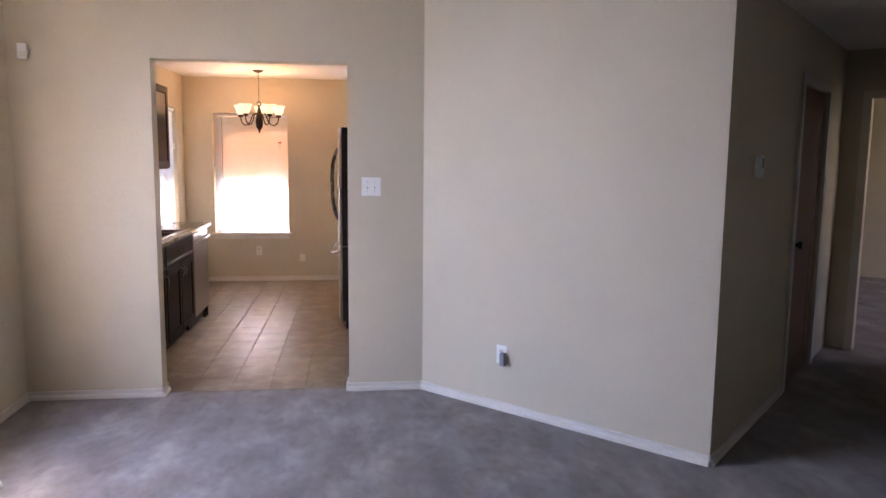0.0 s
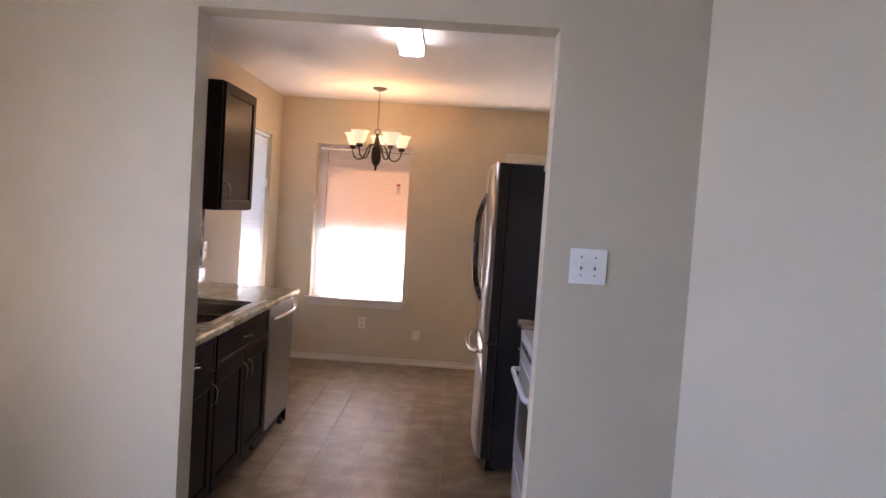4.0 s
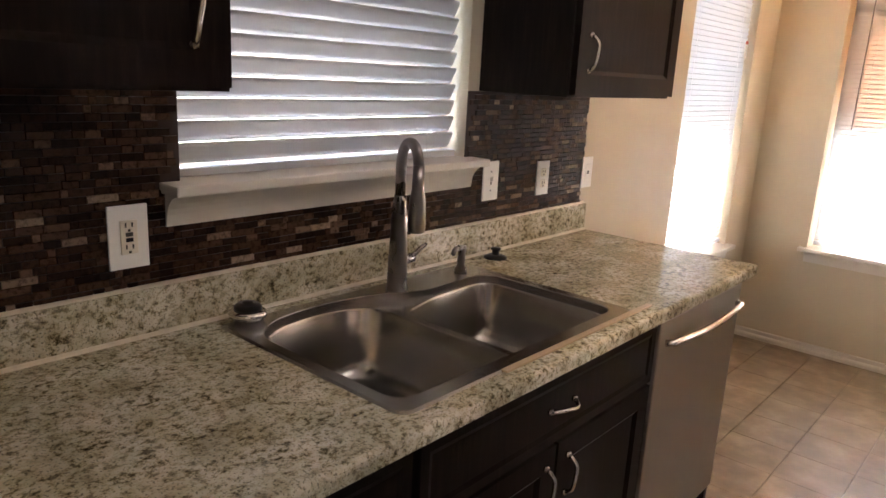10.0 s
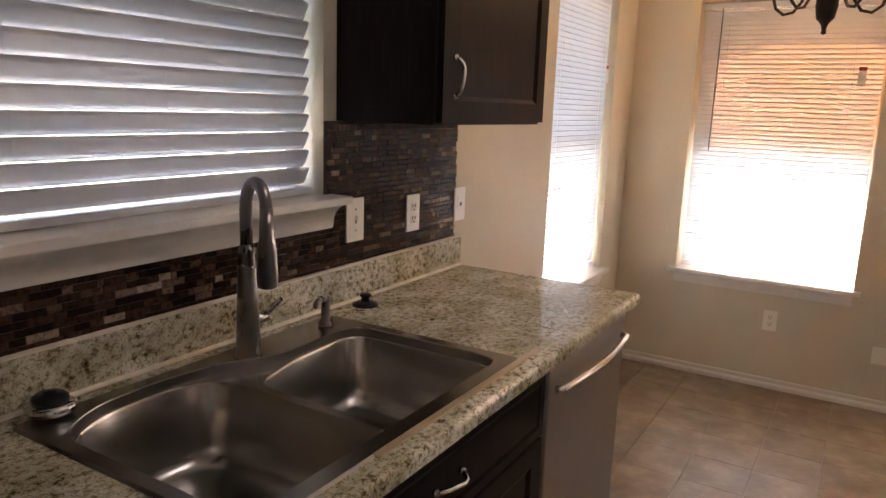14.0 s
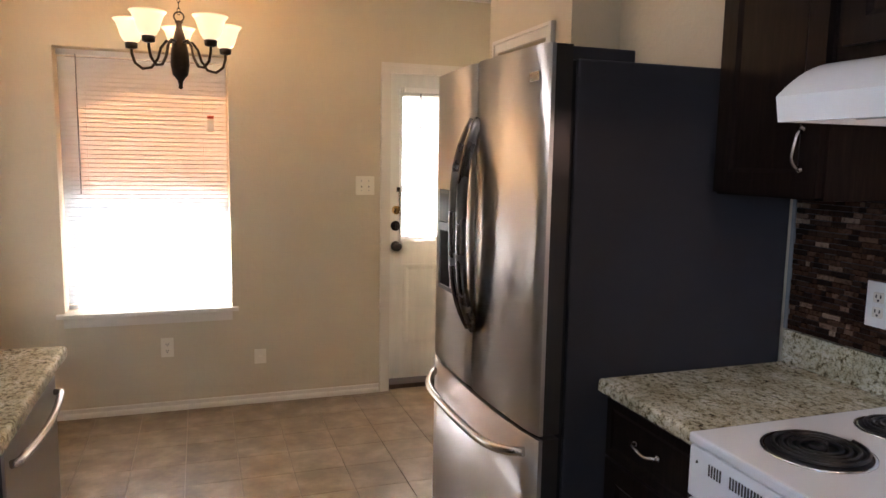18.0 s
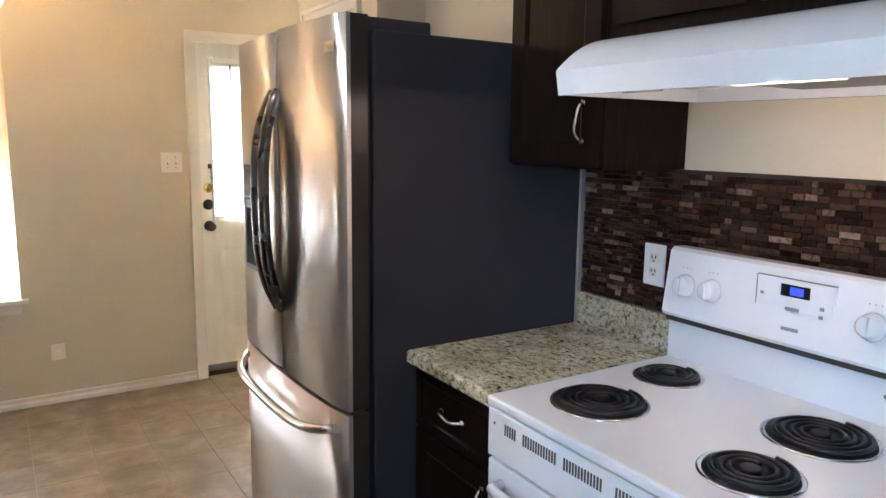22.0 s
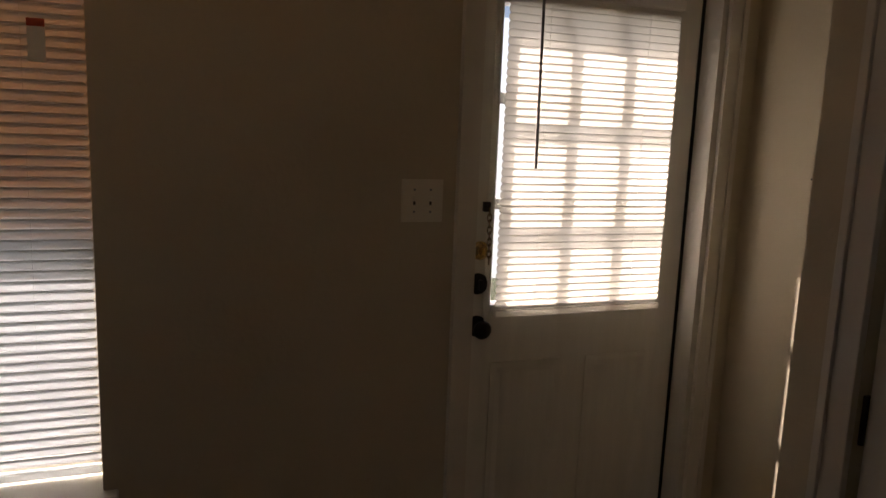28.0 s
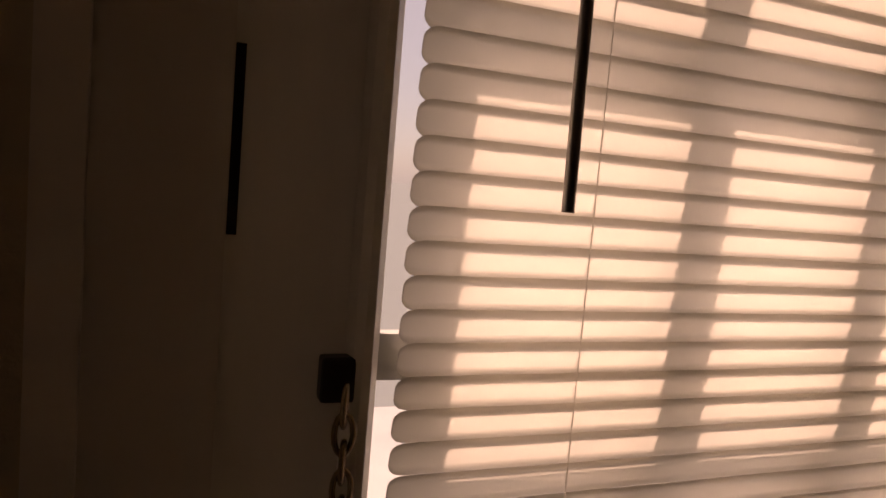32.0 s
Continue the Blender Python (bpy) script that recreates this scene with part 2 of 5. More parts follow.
PAINT = wall_paint("greige_wall_paint", (0.568, 0.498, 0.366))
CEIL = wall_paint("white_ceiling_paint", (0.78, 0.75, 0.69))
TRIM = plain("white_trim_paint", (0.66, 0.62, 0.55), 0.35, vary=0.05, scale=3)
DOORPAINT = plain("white_door_paint", (0.74, 0.72, 0.66), 0.38, vary=0.05, scale=3, grain=0.05, grain_scale=60, stretch=(8, 8, 1))
CARPET = carpet_pile()
TILE = floor_tile()
GROUT = plain("floor_grout", (0.36, 0.295, 0.215), 0.85, vary=0.15, grain=0.3)
LAMINATE = laminate_granite()
WOOD = dark_wood()
STEEL = brushed_steel("brushed_steel", (0.53, 0.51, 0.49), 0.345, 0.350, (1.2, 1.2, 60), 0.92)
WASHERSTEEL = brushed_steel("dark_brushed_steel", (0.31, 0.28, 0.255), 0.26, 0.33, (1.2, 1.2, 60), 0.5)
SINKSTEEL = brushed_steel("sink_steel", (0.38, 0.36, 0.34), 0.2, 0.3, (4, 40, 4))
NICKEL = plain("brushed_nickel", (0.62, 0.60, 0.57), 0.24, 1.0, vary=0.05)
HANDLESTEEL = plain("dark_handle_steel", (0.155, 0.147, 0.143), 0.27, 1.0, vary=0.06)
FAUCETSTEEL = plain("dark_nickel", (0.22, 0.205, 0.195), 0.28, 1.0, vary=0.06)
FRIDGESIDE = plain("charcoal_enamel", (0.031, 0.030, 0.036), 0.5, vary=0.08, spec=0.3, grain=0.25, grain_scale=700, distance=0.0006)
DOOREDGE = plain("dark_steel_edge", (0.045, 0.038, 0.034), 0.30, 0.5, vary=0.1)
BLACK = plain("black_plastic", (0.010, 0.010, 0.011), 0.45, vary=0.1, spec=0.25)
DULLBLACK = plain("dull_black_plastic", (0.008, 0.008, 0.009), 0.8, vary=0.1, spec=0.1)
GREYPLASTIC = plain("dark_grey_plastic", (0.035, 0.034, 0.034), 0.4, vary=0.1, spec=0.3)
BOWLSTEEL = brushed_steel("bowl_steel", (0.40, 0.38, 0.355), 0.22, 0.30, (4, 40, 4))
ENAMEL = plain("white_enamel", (0.70, 0.725, 0.75), 0.16, vary=0.02, scale=2)
COIL = plain("black_coil", (0.006, 0.0055, 0.0055), 0.32, vary=0.2, grain=0.2)
CHROME = plain("chrome", (0.72, 0.72, 0.72), 0.12, 1.0, vary=0.03)
BRONZE = plain("oiled_bronze", (0.030, 0.020, 0.015), 0.36, 0.6, vary=0.3, scale=40)
CHAINSTEEL = plain("aged_chain_steel", (0.30, 0.22, 0.13), 0.25, 0.9, vary=0.1)
BRASS = plain("brass", (0.60, 0.42, 0.16), 0.22, 1.0, vary=0.1, scale=20)
PLATE = plain("white_plate_plastic", (0.80, 0.79, 0.75), 0.3, vary=0.03)
IVORY = plain("ivory_plate_plastic", (0.74, 0.69, 0.58), 0.32, vary=0.03)
SLOT = plain("dark_slot", (0.05, 0.045, 0.04), 0.6)
GLASS = clear_glass()
MINI = slat_vinyl("mini_slat_vinyl", (0.80, 0.82, 0.83), 0.50)
DOORSLAT = slat_vinyl("door_slat_vinyl", (0.88, 0.85, 0.79), 0.85)
FAUX = slat_vinyl("faux_wood_slat", (0.50, 0.51, 0.52), 0.05)
PEACH = sun_tint_sheet("peach_sun_tint", (0.40, 0.262, 0.165))
MOSAIC = mosaic_stone()
GROUTDARK = plain("mosaic_grout", (0.030, 0.0165, 0.011), 0.85, vary=0.2, grain=0.2)
SHADE = glowing("lit_shade_glass", (1.0, 0.74, 0.40), 0.05)
DIFFUSER = glowing("lit_diffuser", (1.0, 0.93, 0.82), 0.9)
BLUEGLOW = glowing("blue_display", (0.05, 0.08, 0.9), 0.022)
HOODLAMP = glowing("hood_lamp_lens", (1.0, 0.78, 0.5), 0.12)
# Orange-brown with upright streaks, for the hall closet door.
BROWNDOOR = plain("orange_brown_door", (0.20, 0.075, 0.028), 0.4, vary=0.25, stretch=(8, 8, 1), scale=4)
GRASS = plain("lawn", (0.06, 0.068, 0.034), 0.9, vary=0.35, scale=12)
CONCRETE = plain("patio_concrete", (0.42, 0.40, 0.36), 0.85, vary=0.12, scale=3, grain=0.2)
THRESH = plain("dark_threshold_wood", (0.055, 0.028, 0.018), 0.45, vary=0.2)
FILTERMESH = plain("greasy_filter_mesh", (0.10, 0.095, 0.085), 0.4, 0.7, vary=0.3, scale=90, grain=0.4, grain_scale=500)
CAULK = plain("cream_caulk", (0.62, 0.57, 0.44), 0.5, vary=0.15, scale=30)
GASKET = plain("grey_gasket", (0.22, 0.23, 0.24), 0.5)

# ---- mesh helpers ----
ORIGIN = {}


def box(bm, x0, x1, y0, y1, z0, z1, bevel=0.0):
    m = Matrix.Translation(((x0 + x1) / 2, (y0 + y1) / 2, (z0 + z1) / 2)) @ Matrix.Diagonal((abs(x1 - x0), abs(y1 - y0), abs(z1 - z0), 1))
    made = bmesh.ops.create_cube(bm, size=1, matrix=m)["verts"]
    if bevel:
        edges = list({e for v in made for e in v.link_edges})
        bmesh.ops.bevel(bm, geom=edges, offset=bevel, segments=2, affect="EDGES", profile=0.6)
    return bm


def boxes(*items):
    bm = bmesh.new()
    for it in items:
        box(bm, *it)
    return bm


def tube(bm, points, radius, sides=8, caps=True):
    pts = [Vector(p) for p in points]
    rings = []
    up = Vector((0.123, 0.456, 0.881)).normalized()
    for i, p in enumerate(pts):
        way = (pts[min(i + 1, len(pts) - 1)] - pts[max(i - 1, 0)]).normalized()
        if abs(way.dot(up)) > 0.95:
            up = Vector((0.9, 0.3, 0.1)).normalized()
        a = (up - way * up.dot(way)).normalized()
        up = a
        b = way.cross(a)
        r = radius[i] if isinstance(radius, (list, tuple)) else radius
        rings.append([bm.verts.new(p + r * (math.cos(k * math.tau / sides) * a + math.sin(k * math.tau / sides) * b)) for k in range(sides)])
    for r0, r1 in zip(rings, rings[1:]):
        for k in range(sides):
            bm.faces.new((r0[k], r0[(k + 1) % sides], r1[(k + 1) % sides], r1[k])).smooth = True
    if caps:
        bm.faces.new(rings[0][::-1])
        bm.faces.new(rings[-1])
    return bm


def lathe(bm, profile, sides=24, centre=(0, 0, 0), turn=None):
    """profile: (radius, height) pairs, turned about z; turn: a matrix laid on before the centre."""
    m = Matrix.Translation(centre) @ (turn or Matrix())
    rings = []
    for r, z in profile:
        rings.append([bm.verts.new(m @ Vector((max(r, 1e-4) * math.cos(k * math.tau / sides), max(r, 1e-4) * math.sin(k * math.tau / sides), z))) for k in range(sides)])
    for r0, r1 in zip(rings, rings[1:]):
        for k in range(sides):
            bm.faces.new((r0[k], r0[(k + 1) % sides], r1[(k + 1) % sides], r1[k])).smooth = True
    bm.faces.new(rings[0][::-1])
    bm.faces.new(rings[-1])
    return bm


def prism(bm, outline, axis, a, b, smooth=False):
    """A 2D outline swept along an axis from a to b. Outline pairs are (y, z) for x, (x, z) for y, (x, y) for z."""
    def at(p, s):
        return {"x": (s, p[0], p[1]), "y": (p[0], s, p[1]), "z": (p[0], p[1], s)}[axis]
    r0, r1 = [bm.verts.new(at(p, a)) for p in outline], [bm.verts.new(at(p, b)) for p in outline]
    n = len(outline)
    for k in range(n):
        bm.faces.new((r0[k], r0[(k + 1) % n], r1[(k + 1) % n], r1[k])).smooth = smooth
    bm.faces.new(r0[::-1])
    bm.faces.new(r1)
    bmesh.ops.recalc_face_normals(bm, faces=bm.faces[:])
    return bm


def thing(name, place, label="", category="", group="", kind=""):
    ob = new(name)
    ob.empty_display_size = 0.05
    ob.location = place
    ORIGIN[ob.name] = Vector(place)
    return tagged(ob, label, category, group, kind)


def part(name, bm, mat, parent=None, label=""):
    """Links a bmesh, given in world places, as one mesh under a thing or a part."""
    base = ORIGIN.get(parent.name, Vector()) if parent else Vector()
    bmesh.ops.translate(bm, verts=bm.verts, vec=-base)
    bmesh.ops.recalc_face_normals(bm, faces=bm.faces[:])
    data = bpy.data.meshes.new(name)
    bm.to_mesh(data)
    bm.free()
    data.materials.append(mat)
    ob = new(name, data)
    if parent:
        ob.parent = parent
        ORIGIN[ob.name] = base
    return tagged(ob, label)


def piece(name, data, parent, place, turn=None):
    """One more object on a shared mesh, at a world place."""
    ob = new(name, data)
    ob.parent = parent
    ob.matrix_basis = Matrix.Translation(Vector(place) - ORIGIN.get(parent.name, Vector())) @ (turn or Matrix())
    return ob


def structure(name, bm, mat, label, category):
    return tagged(part(name, bm, mat), label, category, kind="structure")


def panelled(x0, x1, y0, y1, z0, z1, axis, sign, rail=0.055, deep=0.008, lip=0.012):
    """A frame-and-panel front: a slab whose outward face has a sunk panel with a sloped lip."""
    bm = box(bmesh.new(), x0, x1, y0, y1, z0, z1)
    k = "xyz".index(axis)
    bm.normal_update()
    face = [f for f in bm.faces if f.normal[k] * sign > 0.9][0]
    bmesh.ops.inset_region(bm, faces=[face], thickness=rail, use_even_offset=True)
    bmesh.ops.inset_region(bm, faces=[face], thickness=lip, depth=-deep, use_even_offset=True)
    return bm

# ---- the large structure ----
WX, NY, SY, EX, CZ = -2.08, 9.03, 4.60, 0.68, 2.50   # west wall, north wall, partition, range wall, kitchen ceiling
B = Vector((1.755, 3.225, 0))                        # outer corner of the slanted wall
U, V = Vector((0.707, 0.707, 0)), Vector((0.707, -0.707, 0))


def wall_with_holes(axis, face0, face1, a0, a1, z0, z1, holes):
    """A wall between two faces, along the other axis from a0 to a1, with openings (b0, b1, low, high)."""
    marks_a = sorted({a0, a1, *[h[0] for h in holes], *[h[1] for h in holes]})
    marks_z = sorted({z0, z1, *[max(z0, h[2]) for h in holes], *[min(z1, h[3]) for h in holes]})

    def solid(i, j):
        if not (0 <= i < len(marks_a) - 1 and 0 <= j < len(marks_z) - 1):
            return False
        a, z = (marks_a[i] + marks_a[i + 1]) / 2, (marks_z[j] + marks_z[j + 1]) / 2
        return not any(h[0] < a < h[1] and h[2] < z < h[3] for h in holes)
    bm = bmesh.new()
    made = {}

    def vert(i, j, f):
        if (i, j, f) not in made:
            a, d = marks_a[i], (face0, face1)[f]
            made[i, j, f] = bm.verts.new((d, a, marks_z[j]) if axis == "x" else (a, d, marks_z[j]))
        return made[i, j, f]
    for i in range(len(marks_a) - 1):
        for j in range(len(marks_z) - 1):
            if not solid(i, j):
                continue
            for f in (0, 1):
                bm.faces.new([vert(i, j, f), vert(i + 1, j, f), vert(i + 1, j + 1, f), vert(i, j + 1, f)])
            for (di, dj), (p, q) in (((-1, 0), ((i, j), (i, j + 1))), ((1, 0), ((i + 1, j), (i + 1, j + 1))), ((0, -1), ((i, j), (i + 1, j))), ((0, 1), ((i, j + 1), (i + 1, j + 1)))):
                if not solid(i + di, j + dj):
                    bm.faces.new([vert(*p, 0), vert(*q, 0), vert(*q, 1), vert(*p, 1)])
    bmesh.ops.recalc_face_normals(bm, faces=bm.faces[:])
    return bm


def slanted(start, way, out, length, thick, z0, z1, holes=()):
    """A wall along a slanted way from start; out points from its seen face into the wall."""
    bm = wall_with_holes("y", 0, thick, 0, length, z0, z1, holes)
    m = Matrix((way, out, (0, 0, 1))).transposed().to_4x4()
    m.translation = start
    bmesh.ops.transform(bm, matrix=m, verts=bm.verts)
    return bm


W_SINK, W_NOOK, W_LIVING = (5.42, 6.34, 1.225, 2.13), (7.89, 8.70, 0.605, 2.10), (2.4, 3.8, 0.60, 2.10)
W_NORTH, D_NORTH = (-1.735, -0.835, 0.605, 2.075), (0.112, 0.99, -0.01, 2.07)
STEP = 0.055
structure("wall_kitchen_west", wall_with_holes("x", WX - 0.16, WX, 4.66, 9.22, -0.01, 2.52, [W_SINK, W_NOOK]), PAINT, "greige painted kitchen wall with two window openings", "wall")
structure("wall_living_west", wall_with_holes("x", WX - 0.16, WX, -5.0, 4.66, -0.01, 2.8, [W_LIVING]), PAINT, "greige painted living room wall with a window", "wall")
structure("wall_north_end", boxes((0.99, 1.24, NY + STEP, NY + 0.19, -0.01, 2.52)), PAINT, "greige painted wall end beside the back door", "wall")
structure("wall_north", wall_with_holes("y", NY, NY + 0.19, WX, 0.99, -0.01, 2.52, [W_NORTH, (D_NORTH[0], 0.99, -0.01, 2.07)]), PAINT, "greige painted wall with a window and back door", "wall")
structure("wall_partition", wall_with_holes("y", SY, SY + 0.12, WX, EX + 0.12, -0.01, 2.8, [(-1.262, -0.068, -0.01, 2.13)]), PAINT, "greige partition wall with a wide cased-free opening", "wall")
structure("wall_kitchen_east", boxes((EX, EX + 0.12, 4.72, 7.43, -0.01, 2.52)), PAINT, "greige painted wall behind the range and refrigerator", "wall")
structure("wall_closet_south", boxes((0.45, EX, 7.33, 7.43, -0.01, 2.52)), PAINT, "short greige return wall beside the refrigerator", "wall")
structure("wall_closet_west", wall_with_holes("x", 0.45, 0.55, 7.43, 8.10, -0.01, 2.52, [(7.53, 8.05, -0.01, 2.04)]), PAINT, "greige closet wall with a narrow door", "wall")
structure("wall_closet_north", boxes((0.45, 1.12, 8.10, 8.20, -0.01, 2.52)), PAINT, "greige closet end wall", "wall")
structure("wall_entry_east", boxes((1.12, 1.24, 8.10, NY + STEP, -0.01, 2.52)), PAINT, "greige wall beside the back door", "wall")
A = Vector((0.42, SY, 0))
AB = (B - A).normalized()
structure("wall_slanted", slanted(A, AB, Vector((-AB.y, AB.x, 0)), (B - A).length, 0.10, -0.01, 2.8), PAINT, "slanted unseen greige living room wall, set far back with an outlet", "wall")
structure("wall_hall_left", slanted(B + AB * -0.003, U, Vector((-U.y, U.x, 0)), 3.07, 0.10, -0.01, 2.8, [(1.55, 2.38, -0.01, 2.05)]), PAINT, "shaded greige hall wall with a thermostat", "wall")
structure("wall_hall_end", slanted(B + 3.07 * U - 1.6 * V, V, U, 4.8, 0.10, -0.01, 2.8, [(1.80, 2.60, -0.01, 2.05)]), PAINT, "greige hall end wall with a bedroom doorway", "wall")
structure("wall_hall_right", slanted(B + 1.18 * V, U, V, 3.07, 0.10, -0.01, 2.8), PAINT, "shaded greige hall wall", "wall")
# Unseen walls, set far back so that less light bounces into the hall.
structure("wall_living_east", boxes((5.5, 5.62, -5.0, 2.39, -0.01, 2.8), (2.62, 5.5, 2.39, 2.49, -0.01, 2.8)), PAINT, "unseen greige living room wall, set far back", "wall")
structure("wall_living_south", wall_with_holes("y", -5.12, -5.0, WX, 5.62, -0.01, 2.8, []), PAINT, "unseen greige living room wall, set far back", "wall")
structure("wall_bedroom_far", slanted(B + 7.6 * U - 1.6 * V, V, U, 4.8, 0.10, -0.01, 2.8), PAINT, "bedroom wall in deep shade", "wall")
structure("wall_bedroom_left", slanted(B + 3.17 * U - 1.6 * V, U, -V, 4.43, 0.10, -0.01, 2.8), PAINT, "bedroom side wall", "wall")
structure("wall_bedroom_right", slanted(B + 3.17 * U + 3.2 * V, U, V, 4.43, 0.10, -0.01, 2.8, [(1.2, 2.4, 0.7, 2.0)]), PAINT, "bedroom side wall with a window", "wall")
structure("wall_closet_back", slanted(B + 1.2 * U - 0.75 * V, U, -V, 1.6, 0.10, -0.01, 2.8), PAINT, "hall closet back wall", "wall")


def slab(points, z0, z1):
    return prism(bmesh.new(), points, "z", z0, z1)


def uv(u, v):
    p = B + u * U + v * V
    return (p.x, p.y)


structure("floor_carpet", slab([(WX, -5.0), (5.6, -5.0), (5.6, 2.45), (2.75, 2.45), uv(0.1, 1.25), uv(7.6, 3.3), uv(7.6, -1.7), uv(3.1, -1.7), uv(0.4, -0.8), (EX + 0.1, 4.67), (WX, 4.67)], -0.06, 0.0), CARPET, "worn grey-brown cut pile carpet", "carpet")
structure("floor_kitchen", boxes((WX, 1.2, 4.67, 9.22, -0.06, -0.006)), GROUT, "grouted kitchen tile floor", "floor")
structure("ceiling_kitchen", boxes((WX - 0.1, 1.24, 4.72, 9.2, CZ, CZ + 0.08)), CEIL, "white textured kitchen ceiling", "ceiling")
structure("ceiling_living", slab([(WX - 0.1, -5.05), (5.6, -5.05), (5.6, 2.45), uv(0, 1.3), uv(0, -1.9), (0.7, SY), (WX - 0.1, SY)], 2.74, 2.8), CEIL, "white living room ceiling", "ceiling")
structure("ceiling_hall", slab([uv(0.0, -0.75), uv(0.0, 1.25), uv(7.6, 3.3), uv(7.6, -1.7), uv(3.1, -1.7)], 2.44, 2.5), CEIL, "shaded hall ceiling", "ceiling")
structure("roof", prism(bmesh.new(), [(-2.70, 2.63), (0.40, 3.762), (6.20, 2.85), (6.20, 2.98), (0.40, 3.89), (-2.70, 2.757)], "y", -5.4, 9.69), PAINT, "pitched roof with overhanging eaves", "roof")
structure("gable_north", prism(bmesh.new(), [(WX - 0.16, 2.521), (1.24, 2.521), (1.24, 3.40), (0.40, 3.72), (WX - 0.16, 2.75)], "y", 9.10, 9.22), PAINT, "gable wall under the roof", "gable")
structure("roof_wing", slab([uv(-0.2, -2.0), uv(-0.2, 1.6), uv(7.9, 3.6), uv(7.9, -2.0)], 2.951, 3.05), PAINT, "roof over the bedroom wing", "roof")
structure("ground", boxes((-150, 150, -150, 250, -0.4, -0.15)), GRASS, "lawn around the house", "ground")
structure("patio", boxes((-4.0, 4.0, 9.22, 13.0, -0.15, -0.04)), CONCRETE, "sunlit concrete patio outside the back door", "patio")


def base_run(name, p, q, out, height=0.054, ends=(0.0, 0.0)):
    """A baseboard along a wall foot from p to q; out points into the room."""
    p, q, out = Vector((p[0], p[1], 0)), Vector((q[0], q[1], 0)), Vector((out[0], out[1], 0)).normalized()
    way = (q - p).normalized()
    shape = [(0, 0), (0.020, 0), (0.020, height * 0.33), (0.015, height * 0.48), (0.006, height * 0.53), (0.006, height * 0.78), (0.011, height * 0.85), (0.011, height * 0.95), (0.007, height), (0, height)]
    bm = bmesh.new()
    r0 = [bm.verts.new(p + way * ends[0] + out * d + Vector((0, 0, z))) for d, z in shape]
    r1 = [bm.verts.new(q - way * ends[1] + out * d + Vector((0, 0, z))) for d, z in shape]
    for k in range(len(shape)):
        bm.faces.new((r0[k], r0[(k + 1) % len(shape)], r1[(k + 1) % len(shape)], r1[k]))
    bm.faces.new(r0[::-1])
    bm.faces.new(r1)
    structure(name, bm, TRIM, "white moulded wooden baseboard", "baseboard")


N45 = Vector((AB.y, -AB.x, 0))
base_run("baseboard_north", (WX, NY), (0.065, NY), (0, -1))
base_run("baseboard_nook", (WX, 7.10), (WX, NY), (1, 0), ends=(0, 0.017))
base_run("baseboard_partition_left", (WX, SY), (-1.262, SY), (0, -1))
base_run("baseboard_opening_left", (-1.262, SY - 0.016), (-1.262, SY + 0.12), (1, 0))
base_run("baseboard_partition_right", (-0.068, SY), (0.425, SY), (0, -1))
base_run("baseboard_opening_right", (-0.068, SY - 0.016), (-0.068, SY + 0.12), (-1, 0))
base_run("baseboard_slanted", (A.x - 0.004, A.y), (B.x, B.y), N45)
base_run("baseboard_living_west", (WX, -5.0), (WX, SY - 0.017), (1, 0))
base_run("baseboard_hall", (B.x, B.y), uv(1.48, 0), V)
base_run("baseboard_entry", (1.12, 8.20), (1.12, NY + STEP), (-1, 0))
base_run("baseboard_closet", (0.45, 8.12), (0.45, 8.20), (-1, 0))


def casing(name, axis, face, sign, a0, a1, top, label, width=0.062, low=0.0):
    """Three moulded boards round an opening on a wall face. axis: the wall's normal axis."""
    bm = bmesh.new()
    t0, t1 = sorted((face, face + sign * 0.016))
    u0, u1 = sorted((face, face + sign * 0.024))

    def add(p0, p1, z0, z1, q0, q1):
        if axis == "x":
            box(bm, q0, q1, p0, p1, z0, z1, 0.003)
        else:
            box(bm, p0, p1, q0, q1, z0, z1, 0.003)
    for p0, p1, o in ((a0 - width, a0, 0), (a1, a1 + width, 1)):
        add(p0, p1, low, top, t0, t1)
        e0, e1 = (p0, p0 + 0.018) if not o else (p1 - 0.018, p1)
        add(e0, e1, low, top + width, u0, u1)
    add(a0 - width + 0.018, a1 + width - 0.018, top, top + width, t0, t1)
    add(a0 - width + 0.018, a1 + width - 0.018, top + width - 0.018, top + width, u0, u1)
    structure(name, bm, TRIM, label, "door casing")


